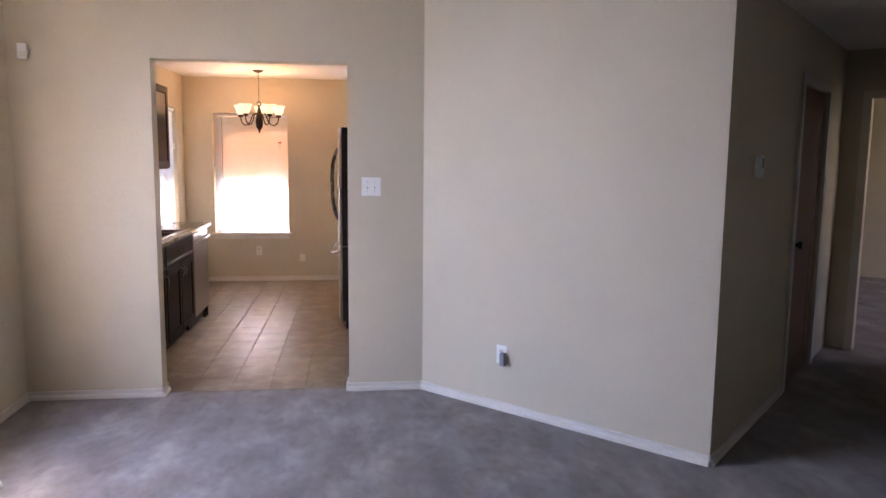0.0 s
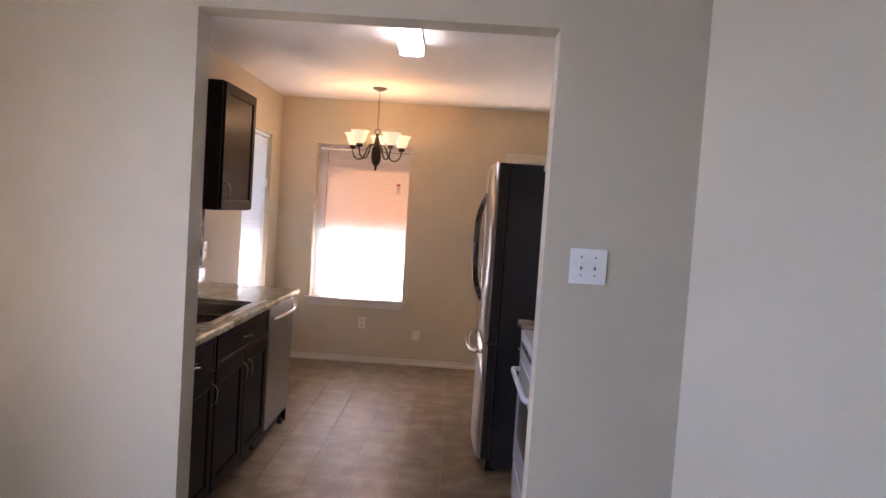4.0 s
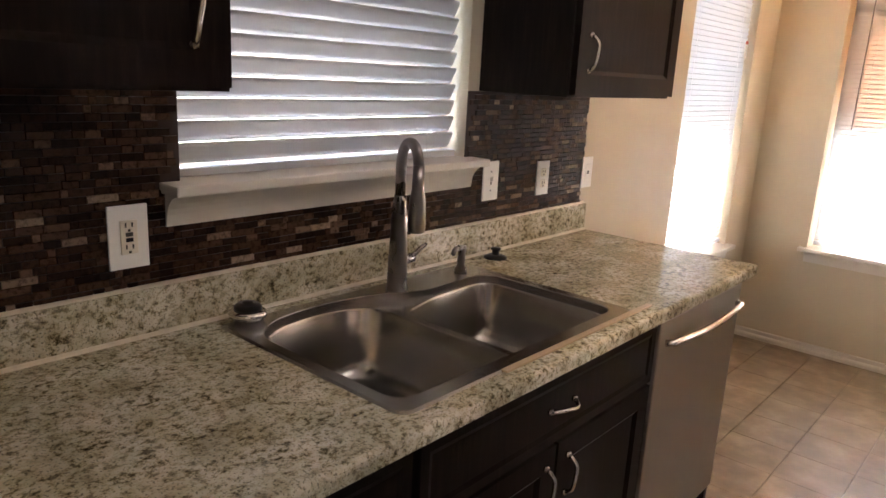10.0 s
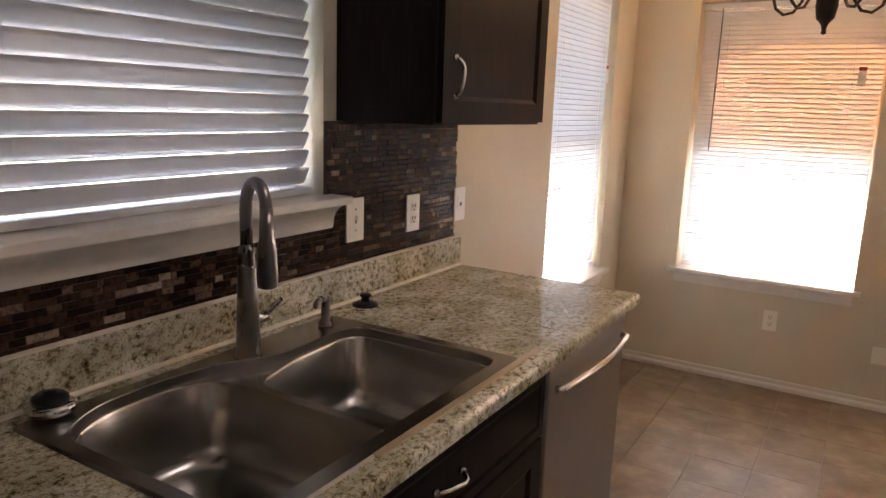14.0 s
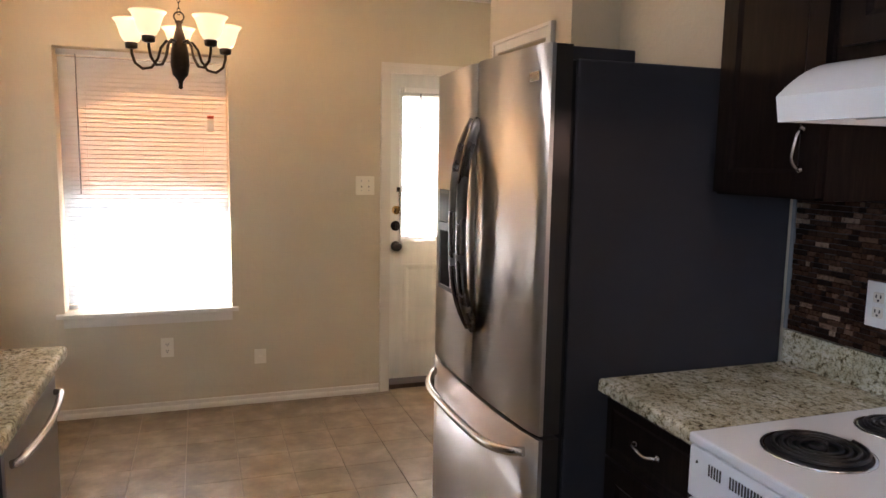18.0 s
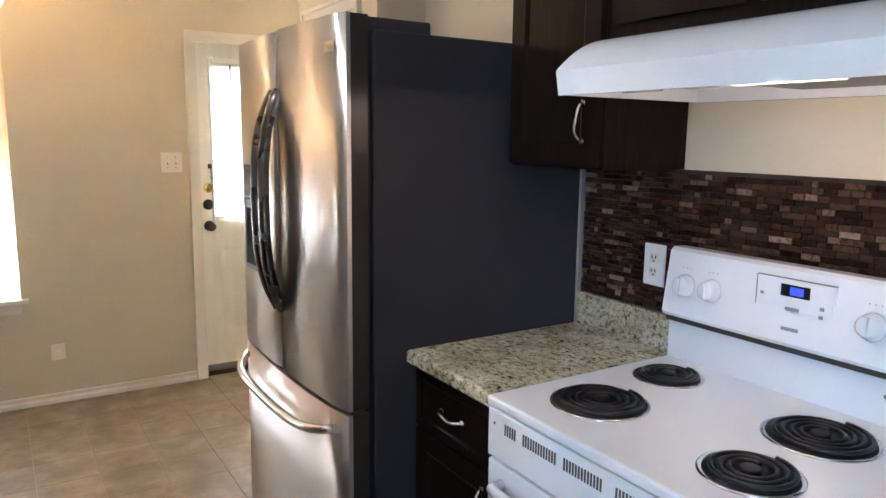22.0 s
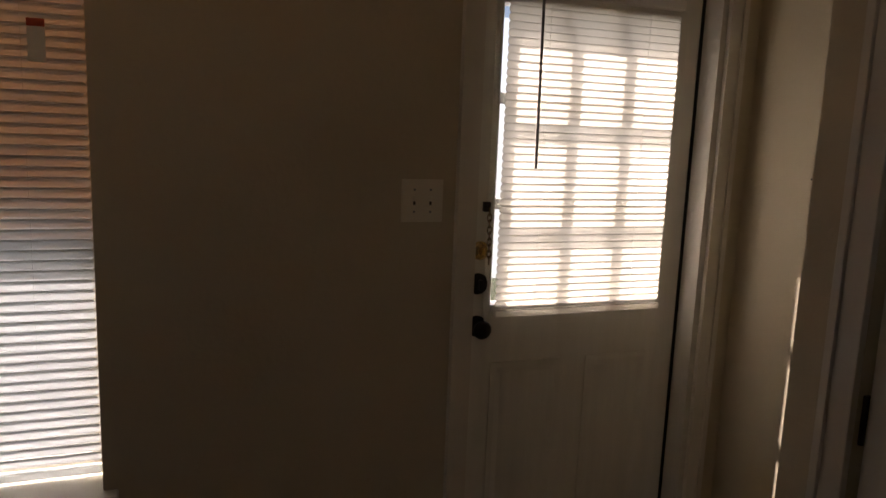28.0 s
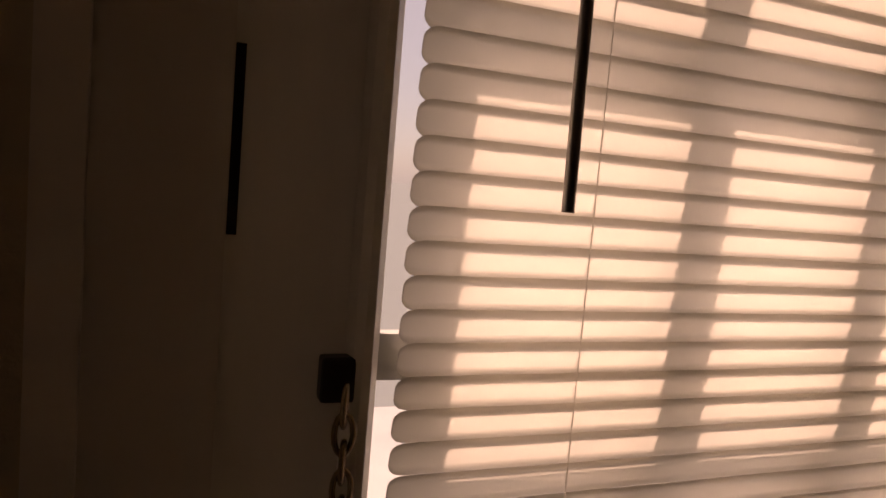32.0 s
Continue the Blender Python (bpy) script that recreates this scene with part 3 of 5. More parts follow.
# ---- windows with blinds ----
def slat_mesh(name, length, width, mat, axis, crown=0.08):
    """A slightly arched slat, centred, its width lying flat; axis: the way of its length."""
    bm = bmesh.new()
    t = 0.0004 if width < 0.04 else 0.0028
    half = length / 2
    ends = [(half, 0.42), (half - 0.0012, 0.66), (half - 0.004, 0.88), (half - 0.008, 0.97), (half - 0.012, 1.0)]
    stations = [(-p, w) for p, w in ends] + [(p, w) for p, w in ends[::-1]]
    rings = []
    for p, w in stations:
        ring = []
        for k in range(5):
            s = (-0.5 + k / 4) * w
            ring.append((s * width, crown * width * (0.25 - s * s) * 2))
        ring = ring + [(q, z - t) for q, z in ring[::-1]]
        rings.append([bm.verts.new((p, q, z) if axis == "x" else (q, p, z)) for q, z in ring])
    for r0, r1 in zip(rings, rings[1:]):
        for k in range(10):
            bm.faces.new((r0[k], r0[(k + 1) % 10], r1[(k + 1) % 10], r1[k]))
    bm.faces.new(rings[0][::-1])
    bm.faces.new(rings[-1])
    bmesh.ops.recalc_face_normals(bm, faces=bm.faces[:])
    for f in bm.faces:
        f.smooth = len(f.verts) == 4
    data = bpy.data.meshes.new(name)
    bm.to_mesh(data)
    bm.free()
    data.materials.append(mat)
    return data


def blind(name, axis, a0, a1, z0, z1, depth, inward, pitch, width, tilt, mat, label, cords, group="", drop=0.0):
    """Slats across from a0 to a1, hung at the given depth; inward: the way into the room along the other axis."""
    mid = (a0 + a1) / 2
    root = thing(name, (mid, depth, z1) if axis == "x" else (depth, mid, z1), label, "window blind", group)
    data = slat_mesh("slat", a1 - a0, width, mat, axis)
    n = int((z1 - 0.05 - z0 - 0.02) / pitch)
    for k in range(n):
        z = z1 - 0.055 - k * pitch
        wob = math.sin(k * 12.9898) * 1.2
        if axis == "x":
            piece("slat", data, root, (mid, depth, z), Matrix.Rotation(radians((tilt + wob) * (-1 if inward < 0 else 1)), 4, "X"))
        else:
            piece("slat", data, root, (depth, mid, z), Matrix.Rotation(radians((tilt + wob) * (1 if inward < 0 else -1)), 4, "Y"))
    last = z1 - 0.055 - n * pitch - drop
    h = 0.03 if width < 0.04 else 0.055
    w = width * 0.5

    def bar(nm, p0, p1, q, c0, c1):
        bm = bmesh.new()
        if axis == "x":
            box(bm, p0, p1, depth - q, depth + q, c0, c1, 0.003)
        else:
            box(bm, depth - q, depth + q, p0, p1, c0, c1, 0.003)
        part(nm, bm, mat, root)
    bar("headrail", a0 - 0.004, a1 + 0.004, w + 0.004, z1 - h, z1)
    bar("bottom_rail", a0, a1, w * 0.8, last - (0.018 if width < 0.04 else 0.016), last + 0.002)
    for c in cords:
        bm = bmesh.new()
        at = a0 + c * (a1 - a0)
        for off in (-w * 0.75, w * 0.75):
            pts = [(at, depth + off, z1 - h), (at, depth + off, last)] if axis == "x" else [(depth + off, at, z1 - h), (depth + off, at, last)]
            tube(bm, pts, 0.0005, 5)
        part("ladder_cord", bm, mat, root)
    return root


def sash_window(name, axis, a0, a1, z0, z1, out0, out1, label, rail):
    """A vinyl double-hung window set deep in its opening: frame, two sashes, panes. out0..out1: its depth."""
    mid = (a0 + a1) / 2
    root = thing(name, (mid, out0, z0) if axis == "x" else (out0, mid, z0), label, "window", kind="structure")
    d = (out1 - out0)

    def add(nm, p0, p1, c0, c1, q0, q1, mat):
        bm = bmesh.new()
        lo, hi = sorted((out0 + q0 * d, out0 + q1 * d))
        if axis == "x":
            box(bm, p0, p1, lo, hi, c0, c1)
        else:
            box(bm, lo, hi, p0, p1, c0, c1)
        return part(nm, bm, mat, root)
    f = 0.035
    for nm, p0, p1, c0, c1 in (("frame_side", a0, a0 + f, z0, z1), ("frame_side", a1 - f, a1, z0, z1), ("frame_head", a0 + f, a1 - f, z1 - f, z1), ("frame_foot", a0 + f, a1 - f, z0, z0 + f)):
        add(nm, p0, p1, c0, c1, 0.0, 1.0, TRIM)
    add("meeting_rail", a0 + f, a1 - f, rail - 0.02, rail + 0.02, 0.1, 0.7, TRIM)
    for c0, c1, q in ((z0 + f, rail - 0.02, 0.3), (rail + 0.02, z1 - f, 0.55)):
        pane = add("pane", a0 + f, a1 - f, c0, c1, q, q + 0.06, GLASS)
        pane.visible_shadow = False
    return root


def stool(name, axis, a0, a1, z, face, sign, out, label, deep=0.08, inset=0.035):
    """A window stool with a moulded apron under it."""
    z += 0.004
    q0, q1 = sorted((face - sign * 0.10, face + sign * out))
    bm = bmesh.new()
    box(bm, *((a0, a1, q0, q1) if axis == "x" else (q0, q1, a0, a1)), z - 0.022, z, 0.004)
    s = structure(name, bm, TRIM, label, "window sill")
    bm = bmesh.new()
    shape = [(0.0, z - deep), (0.010, z - deep), (0.013, z - deep + 0.012)]
    shape += [(0.013 + (out - 0.022) * (1 - math.cos(k * math.pi / 14)), z - deep + 0.012 + (deep - 0.0345) * math.sin(k * math.pi / 14)) for k in range(1, 8)] + [(0.0, z - 0.0225)]
    prism(bm, [(face + sign * p, c) for p, c in shape], "x" if axis == "x" else "y", a0 + inset, a1 - inset)
    part("apron", bm, TRIM, s)


sash_window("window_sink", "y", 5.42, 6.34, 1.225, 2.13, WX - 0.10, WX - 0.15, "white vinyl window above the sink", 1.68)
sash_window("window_nook", "y", 7.89, 8.70, 0.605, 2.10, WX - 0.10, WX - 0.15, "white vinyl double-hung window in the breakfast nook", 1.33)
sash_window("window_north", "x", -1.735, -0.835, 0.605, 2.075, NY + 0.135, NY + 0.185, "white vinyl double-hung window beside the back door", 1.31)
sash_window("window_living", "y", 2.4, 3.8, 0.60, 2.10, WX - 0.10, WX - 0.15, "white vinyl living room window", 1.35)
stool("sill_sink", "y", 5.375, 6.375, 1.225, WX, 1, 0.075, "white moulded sill under the sink window", 0.092, 0.008)
stool("sill_nook", "y", 7.85, 8.74, 0.605, WX, 1, 0.05, "white painted sill of the nook window")
stool("sill_north", "x", -1.775, -0.80, 0.605, NY, -1, 0.04, "white painted window sill")
stool("sill_living", "y", 2.36, 3.84, 0.60, WX, 1, 0.05, "white painted living room window sill")

blind("faux_wood_blind", "y", 5.43, 6.325, 1.21, 2.125, WX - 0.045, 1, 0.0465, 0.05, 64, FAUX, "white wide-slat blind lowered over the sink window", (0.14, 0.5, 0.86), drop=-0.014)
blind("mini_blind", "y", 7.90, 8.69, 0.625, 2.095, WX - 0.04, 1, 0.0250, 0.0295, 72, MINI, "white mini blind lowered in the nook window", (0.15, 0.85), "mini blinds")
blind("mini_blind", "x", -1.725, -0.845, 0.625, 2.07, NY + 0.085, -1, 0.0250, 0.0290, 71, MINI, "white mini blind lowered over peach-lit glass", (0.15, 0.85), "mini blinds")
# Added sheet: its colour gives the blind behind the upper sash a peach sunlit tone.
tagged(part("sun_tint_sheet", boxes((-1.699, -0.871, NY + 0.149, NY + 0.150, 1.331, 2.039)), PEACH), "peach sheet added on the upper sash to tint the sunlight", "window film")


# ---- back door ----
structure("trim_back_door", boxes((0.070, 0.132, NY - 0.016, NY, 0.0, 2.03), (0.070, 0.088, NY - 0.024, NY - 0.0165, 0.0, 2.092), (0.088, 0.985, NY - 0.016, NY, 2.0305, 2.092), (0.088, 0.985, NY - 0.024, NY - 0.0165, 2.074, 2.092),
    (0.9905, 1.052, NY + STEP - 0.016, NY + STEP, 0.0, 2.05), (1.034, 1.052, NY + STEP - 0.024, NY + STEP - 0.0165, 0.0, 2.05)), TRIM, "white casing of the back door", "door casing")
structure("jamb_back_door", boxes((0.112, 0.134, NY, NY + 0.19, -0.01, 2.07), (0.134, 0.150, NY + 0.125, NY + 0.19, -0.01, 2.05), (0.968, 0.99, NY + STEP, NY + 0.19, -0.01, 2.07), (0.134, 0.968, NY, NY + 0.19, 2.05, 2.07)), TRIM, "white painted door jamb", "door jamb")
structure("threshold", boxes((0.134, 0.968, NY + 0.02, NY + 0.19, -0.01, 0.028)), THRESH, "dark wooden threshold under the back door", "threshold")


def back_door():
    y0, y1 = NY + 0.14, NY + 0.184
    root = thing("door_back", (0.56, y0, 0.03), "white half-glazed back door, closed, with panels below", "door", kind="structure")
    bm = bmesh.new()
    gx0, gx1, gz0, gz1 = 0.2545, 0.868, 1.00, 1.90
    for it in ((0.151, gx0, y0, y1, 0.032, 2.047), (gx1, 0.957, y0, y1, 0.032, 2.047), (gx0, gx1, y0, y1, gz1, 2.047), (gx0, gx1, y0, y1, 0.032, gz0)):
        box(bm, *it)
    part("door_slab", bm, DOORPAINT, root)
    for x0, x1 in ((0.265, 0.515), (0.610, 0.860)):
        for z0, z1 in ((0.25, 0.81),):
            bm = panelled(x0, x1, y0 - 0.006, y0 - 0.0005, z0, z1, "y", -1, 0.018, 0.004, 0.02)
            part("raised_panel", bm, DOORPAINT, root)
    bm = boxes((gx1, gx1 + 0.03, y0 - 0.012, y0, gz0 - 0.03, gz1 + 0.03), (gx0, gx1, y0 - 0.012, y0, gz1, gz1 + 0.03), (gx0, gx1, y0 - 0.012, y0, gz0 - 0.03, gz0))
    part("glass_frame", bm, DOORPAINT, root)
    pane = part("pane", boxes((gx0, gx1, y0 + 0.018, y0 + 0.024, gz0, gz1)), GLASS, root)
    pane.visible_shadow = False
    for x in (0.459, 0.652):
        part("muntin", boxes((x - 0.016, x + 0.016, y0 + 0.026, y0 + 0.040, gz0, gz1)), DOORPAINT, root)
    for z in (1.310, 1.630):
        part("muntin", boxes((gx0, gx1, y0 + 0.026, y0 + 0.0395, z - 0.017, z + 0.017)), DOORPAINT, root)
    face = Matrix.Rotation(radians(90), 4, "X")
    part("weather_strip", boxes((0.9572, 0.9678, y0 - 0.004, y0 + 0.030, 0.032, 2.047)), BLACK, root)
    part("head_gap", boxes((0.151, 0.957, y0 - 0.002, y0 + 0.01, 2.0472, 2.0498)), BLACK, root)
    lip = [(0.232, y0), (0.234, y0 - 0.014), (0.239, y0 - 0.020), (0.245, y0 - 0.020), (0.2525, y0 - 0.008), (0.254, y0)]
    part("glass_lip", prism(bmesh.new(), lip, "z", gz0 - 0.06, gz1 + 0.06), DOORPAINT, root, "white rounded glazing lip")
    part("door_knob", lathe(bmesh.new(), [(0.033, 0), (0.033, 0.006), (0.014, 0.012), (0.013, 0.03), (0.026, 0.042), (0.029, 0.054), (0.022, 0.064), (0.0, 0.066)], 24, (0.211, y0, 0.933), face), BRONZE, root, "dark bronze door knob")
    dead = part("deadbolt", lathe(bmesh.new(), [(0.033, 0), (0.033, 0.008), (0.027, 0.016), (0.0, 0.017)], 24, (0.209, y0, 1.067), face), BRONZE, root, "dark bronze deadbolt")
    part("thumb_turn", box(bmesh.new(), 0.204, 0.214, y0 - 0.034, y0 - 0.017, 1.051, 1.083, 0.002), BRONZE, dead)
    brass = part("brass_lock", lathe(bmesh.new(), [(0.029, 0), (0.029, 0.005), (0.020, 0.010), (0.0, 0.011)], 24, (0.213, y0, 1.170), face), BRASS, root, "brass lock rose")
    part("turn_piece", box(bmesh.new(), 0.208, 0.218, y0 - 0.026, y0 - 0.011, 1.158, 1.182, 0.002), BRASS, brass)
    plate = part("chain_plate", box(bmesh.new(), 0.214, 0.240, y0 - 0.016, y0, 1.290, 1.320, 0.003), BRONZE, root, "dark chain keeper")
    links = bmesh.new()
    at = Vector((0.2275, y0 - 0.020, 1.300))
    for k in range(9):
        c = at + Vector((0.0006 * k, -0.006, -0.0185 * k - 0.008))
        side = Vector((1, 0, 0)) if k % 2 else Vector((0.35, 0.94, 0))
        pts = [c + side * 0.0062 * math.cos(a) + Vector((0, 0, 0.0135 * math.sin(a))) for a in [math.tau * j / 14 for j in range(15)]]
        tube(links, pts, 0.0021, 7, False)
    part("chain", links, CHAINSTEEL, plate, "thin brassy metal door chain")
    part("latch_strip", boxes((0.1515, 0.1575, y0 - 0.003, y0, 1.395, 1.51)), BRONZE, root)
    return root


back_door()
blind("door_blind", "x", 0.2615, 0.863, 0.952, 1.960, NY + 0.118, -1, 0.0225, 0.0248, 79, DOORSLAT, "white mini blind on the glass of the back door", (0.22, 0.80))
bm = bmesh.new()
tube(bm, [(0.359, NY + 0.095, 1.92), (0.361, NY + 0.09, 1.425)], 0.0045, 8)
tagged(part("blind_wand", bm, FAUCETSTEEL), "dark tilt wand hanging on the door blind", "blind wand")

bm = bmesh.new()
tube(bm, [(-1.632, NY + 0.064, 2.045), (-1.634, NY + 0.060, 1.28)], 0.0035, 8)
tagged(part("blind_wand", bm, GASKET), "grey tilt wand hanging on the window blind", "blind wand")

# ---- closet door beside the back door ----
casing("trim_closet_door", "x", 0.45, -1, 7.53, 8.05, 2.04, "white casing of the closet door")


def closet_door():
    root = thing("door_closet", (0.46, 7.79, 0.0), "white narrow closet door, closed", "door", kind="structure")
    part("door_slab", panelled(0.472, 0.508, 7.535, 8.045, 0.012, 2.035, "x", -1, 0.10, 0.006, 0.02), DOORPAINT, root)
    for z in (0.25, 1.05, 1.82):
        part("hinge", lathe(bmesh.new(), [(0.006, -0.045), (0.006, 0.045)], 10, (0.466, 8.048, z)), BRONZE, root)
    return root


closet_door()

# ---- kitchen cabinets ----
def pull(bm, centre, along, out, half=0.048):
    """A curved bar pull: centre on the face, its length along one way, standing out."""
    c, a, o = Vector(centre), Vector(along).normalized(), Vector(out).normalized()
    side = a.cross(o)
    pts, rad = [], []
    for k in range(13):
        s = -1 + k / 6
        pts.append(c + a * half * s + o * (0.004 + 0.024 * (1 - abs(s) ** 4)) + side * 0.004 * math.sin(s * math.pi))
        rad.append(0.0052 - 0.0012 * abs(s) + 0.002 * abs(s) ** 6)
    tube(bm, pts, rad, 8)
    for s in (-1, 1):
        bmesh.ops.create_uvsphere(bm, u_segments=8, v_segments=6, radius=0.008, matrix=Matrix.Translation(c + a * half * s + o * 0.004))
    return bm


def cabinet(name, x0, x1, y0, y1, z0, z1, face, fronts, label, toe=0.0, hollow=False):
    """A cabinet box; fronts: (kind, y0, y1, z0, z1, pull y, pull z, upright). face: +1 opens to +x, -1 to -x."""
    root = thing(name, ((x0 + x1) / 2, (y0 + y1) / 2, z0), label, "cabinet")
    bm = bmesh.new()
    if toe:
        t0, t1 = (x0, x1 - 0.07) if face > 0 else (x0 + 0.07, x1)
        box(bm, t0, t1, y0, y1, z0, z0 + toe)
    if hollow:
        t, low = 0.018, z0 + toe
        for it in ((x0, x1, y0, y0 + t, low, z1), (x0, x1, y1 - t, y1, low, z1), (x0, x1, y0 + t, y1 - t, low, low + t), (x0, x0 + 0.006, y0 + t, y1 - t, low + t, z1), (x1 - t, x1, y0 + t, y1 - t, low + t, z1)):
            box(bm, *it)
    else:
        box(bm, x0, x1, y0, y1, z0 + toe, z1, 0.0015)
    part("body", bm, WOOD, root)
    f0, f1 = (x1, x1 + 0.019) if face > 0 else (x0 - 0.019, x0)
    for kind, a, b, c, d, py, pz, upright in fronts:
        if kind == "drawer":
            fb = panelled(f0, f1, a, b, c, d, "x", face, 0.022, 0.003, 0.01)
        else:
            fb = panelled(f0, f1, a, b, c, d, "x", face)
        front = part("drawer_front" if kind == "drawer" else "door", fb, WOOD, root)
        if py is not None:
            px = f1 if face > 0 else f0
            if upright == "knob":
                kb = lathe(bmesh.new(), [(0.007, 0), (0.006, 0.012), (0.015, 0.020), (0.016, 0.027), (0.0, 0.032)], 16, (px, py, pz), Matrix.Rotation(radians(90 * face), 4, "Y"))
                part("knob", kb, NICKEL, front, "brushed nickel knob")
            else:
                hb = pull(bmesh.new(), (px, py, pz), (0, 0, 1) if upright else (0, 1, 0), (face, 0, 0))
                part("handle", hb, NICKEL, front, "brushed nickel pull")
    return root


FW = -1.452   # face of the sink-side base cabinets
cabinet("base_cabinet", WX, FW, 4.722, 5.477, 0.0, 0.874, 1, [("drawer", 4.86, 5.468, 0.70, 0.862, 5.16, 0.785, False), ("door", 4.86, 5.468, 0.115, 0.690, 5.425, 0.60, True)], "dark espresso base cabinet with drawer and door", 0.10)
cabinet("sink_cabinet", WX, FW, 5.480, 6.402, 0.0, 0.874, 1, [("drawer", 5.49, 6.392, 0.70, 0.862, 5.94, 0.785, False), ("door", 5.49, 5.935, 0.115, 0.690, 5.895, 0.60, True), ("door", 5.945, 6.392, 0.115, 0.690, 5.985, 0.60, True)], "dark espresso sink cabinet with two doors", 0.10, True)
tagged(part("end_panel", boxes((WX, FW, 7.03, 7.052, 0.0, 0.874)), WOOD), "dark espresso panel beside the dishwasher", "cabinet panel")
cabinet("wall_cabinet", WX, -1.772, 4.722, 5.350, 1.425, 2.187, 1, [("door", 4.735, 5.342, 1.432, 2.180, 5.275, 1.545, True)], "dark espresso wall cabinet beside the window", 0)
cabinet("wall_cabinet", WX, -1.772, 6.392, 7.028, 1.425, 2.187, 1, [("door", 6.402, 7.020, 1.432, 2.180, 6.455, 1.545, True)], "dark espresso wall cabinet above the dishwasher", 0)
FE = 0.072
cabinet("base_cabinet", FE, EX, 5.922, 6.318, 0.0, 0.874, -1, [("drawer", 5.93, 6.31, 0.70, 0.862, 6.12, 0.785, False), ("door", 5.93, 6.31, 0.115, 0.690, 5.98, 0.60, True)], "narrow dark espresso base cabinet beside the range", 0.10)
cabinet("base_cabinet", FE, EX, 4.722, 5.138, 0.0, 0.874, -1, [("drawer", 4.73, 5.13, 0.70, 0.862, 4.93, 0.785, False), ("door", 4.73, 5.13, 0.115, 0.690, 5.07, 0.60, True)], "dark espresso base cabinet beside the range", 0.10)
cabinet("wall_cabinet", 0.372, EX, 5.945, 6.310, 1.425, 2.187, -1, [("door", 5.953, 6.302, 1.432, 2.180, 6.0, 1.545, True)], "narrow dark espresso wall cabinet beside the hood", 0)
cabinet("wall_cabinet", 0.372, EX, 5.155, 5.942, 1.738, 2.187, -1, [("door", 5.185, 5.535, 1.772, 2.180, 5.49, 1.822, "knob"), ("door", 5.562, 5.914, 1.772, 2.180, 5.607, 1.822, "knob")], "dark espresso wall cabinet above the hood", 0)
cabinet("wall_cabinet", 0.372, EX, 4.722, 5.152, 1.425, 2.187, -1, [("door", 4.73, 5.144, 1.432, 2.180, 5.10, 1.575, True)], "dark espresso wall cabinet at the end of the run", 0)


# ---- worktops ----
def rolled(x0, x1, z0, z1, face):
    """The section of a worktop with a rounded front edge."""
    r = 0.012
    if face > 0:
        return [(x0, z0), (x1 - 0.006, z0), (x1, z0 + 0.006)] + [(x1 - r + r * math.cos(a), z1 - r + r * math.sin(a)) for a in (0, 0.4, 0.8, 1.2, 1.57)] + [(x0, z1)]
    return [(x1, z0), (x0 + 0.006, z0), (x0, z0 + 0.006)] + [(x0 + r - r * math.cos(a), z1 - r + r * math.sin(a)) for a in (0, 0.4, 0.8, 1.2, 1.57)] + [(x1, z1)]


SX0, SX1, SY0, SY1 = -2.022, -1.453, 5.462, 6.298    # sink rim
def worktops():
    hx0, hx1, hy0, hy1 = SX0 + 0.02, SX1 - 0.02, SY0 + 0.02, SY1 - 0.02
    edge = rolled(WX, -1.405, 0.876, 0.914, 1)
    outline = [edge[0], (hx0, 0.876), (hx1, 0.876)] + edge[1:-1] + [(hx1, 0.914), (hx0, 0.914), edge[-1]]
    n = len(outline)
    bm = bmesh.new()
    rings = [[bm.verts.new((x, y, z)) for x, z in outline] for y in (4.722, hy0, hy1, 7.068)]
    for s, (r0, r1) in enumerate(zip(rings, rings[1:])):
        for k in range(n):
            if s == 1 and k in (1, n - 3):
                continue
            bm.faces.new((r0[k], r0[(k + 1) % n], r1[(k + 1) % n], r1[k]))
    bm.faces.new(rings[0][::-1])
    bm.faces.new(rings[-1])
    for r in rings[1:3]:
        bm.faces.new((r[1], r[2], r[n - 3], r[n - 2]))
    for k in ((1, n - 2), (2, n - 3)):
        bm.faces.new((rings[1][k[0]], rings[2][k[0]], rings[2][k[1]], rings[1][k[1]]))
    root = tagged(part("worktop", bm, LAMINATE), "speckled tan and grey granite-look laminate worktop", "worktop")
    part("upstand", box(bmesh.new(), WX, WX + 0.02, 4.722, 7.068, 0.9145, 1.016, 0.004), LAMINATE, root)
    part("caulk_bead", prism(bmesh.new(), [(WX + 0.004, 1.0162), (WX + 0.018, 1.0162), (WX + 0.0165, 1.0195), (WX + 0.010, 1.0225), (WX + 0.004, 1.0245)], "y", 4.724, 7.066), CAULK, root, "cream caulk line along the upstand")
    part("caulk_bead", prism(bmesh.new(), [(WX + 0.0202, 0.9148), (WX + 0.0275, 0.9148), (WX + 0.0225, 0.9170), (WX + 0.0202, 0.9225)], "y", 4.724, 7.066), CAULK, root)
    for y0, y1 in ((5.918, 6.322), (4.722, 5.142)):
        root = tagged(part("worktop", prism(bmesh.new(), rolled(0.028, EX, 0.876, 0.914, -1), "y", y0, y1), LAMINATE), "speckled tan and grey laminate worktop beside the range", "worktop")
        part("upstand", box(bmesh.new(), EX - 0.02, EX, y0, y1, 0.9145, 1.016, 0.004), LAMINATE, root)


worktops()


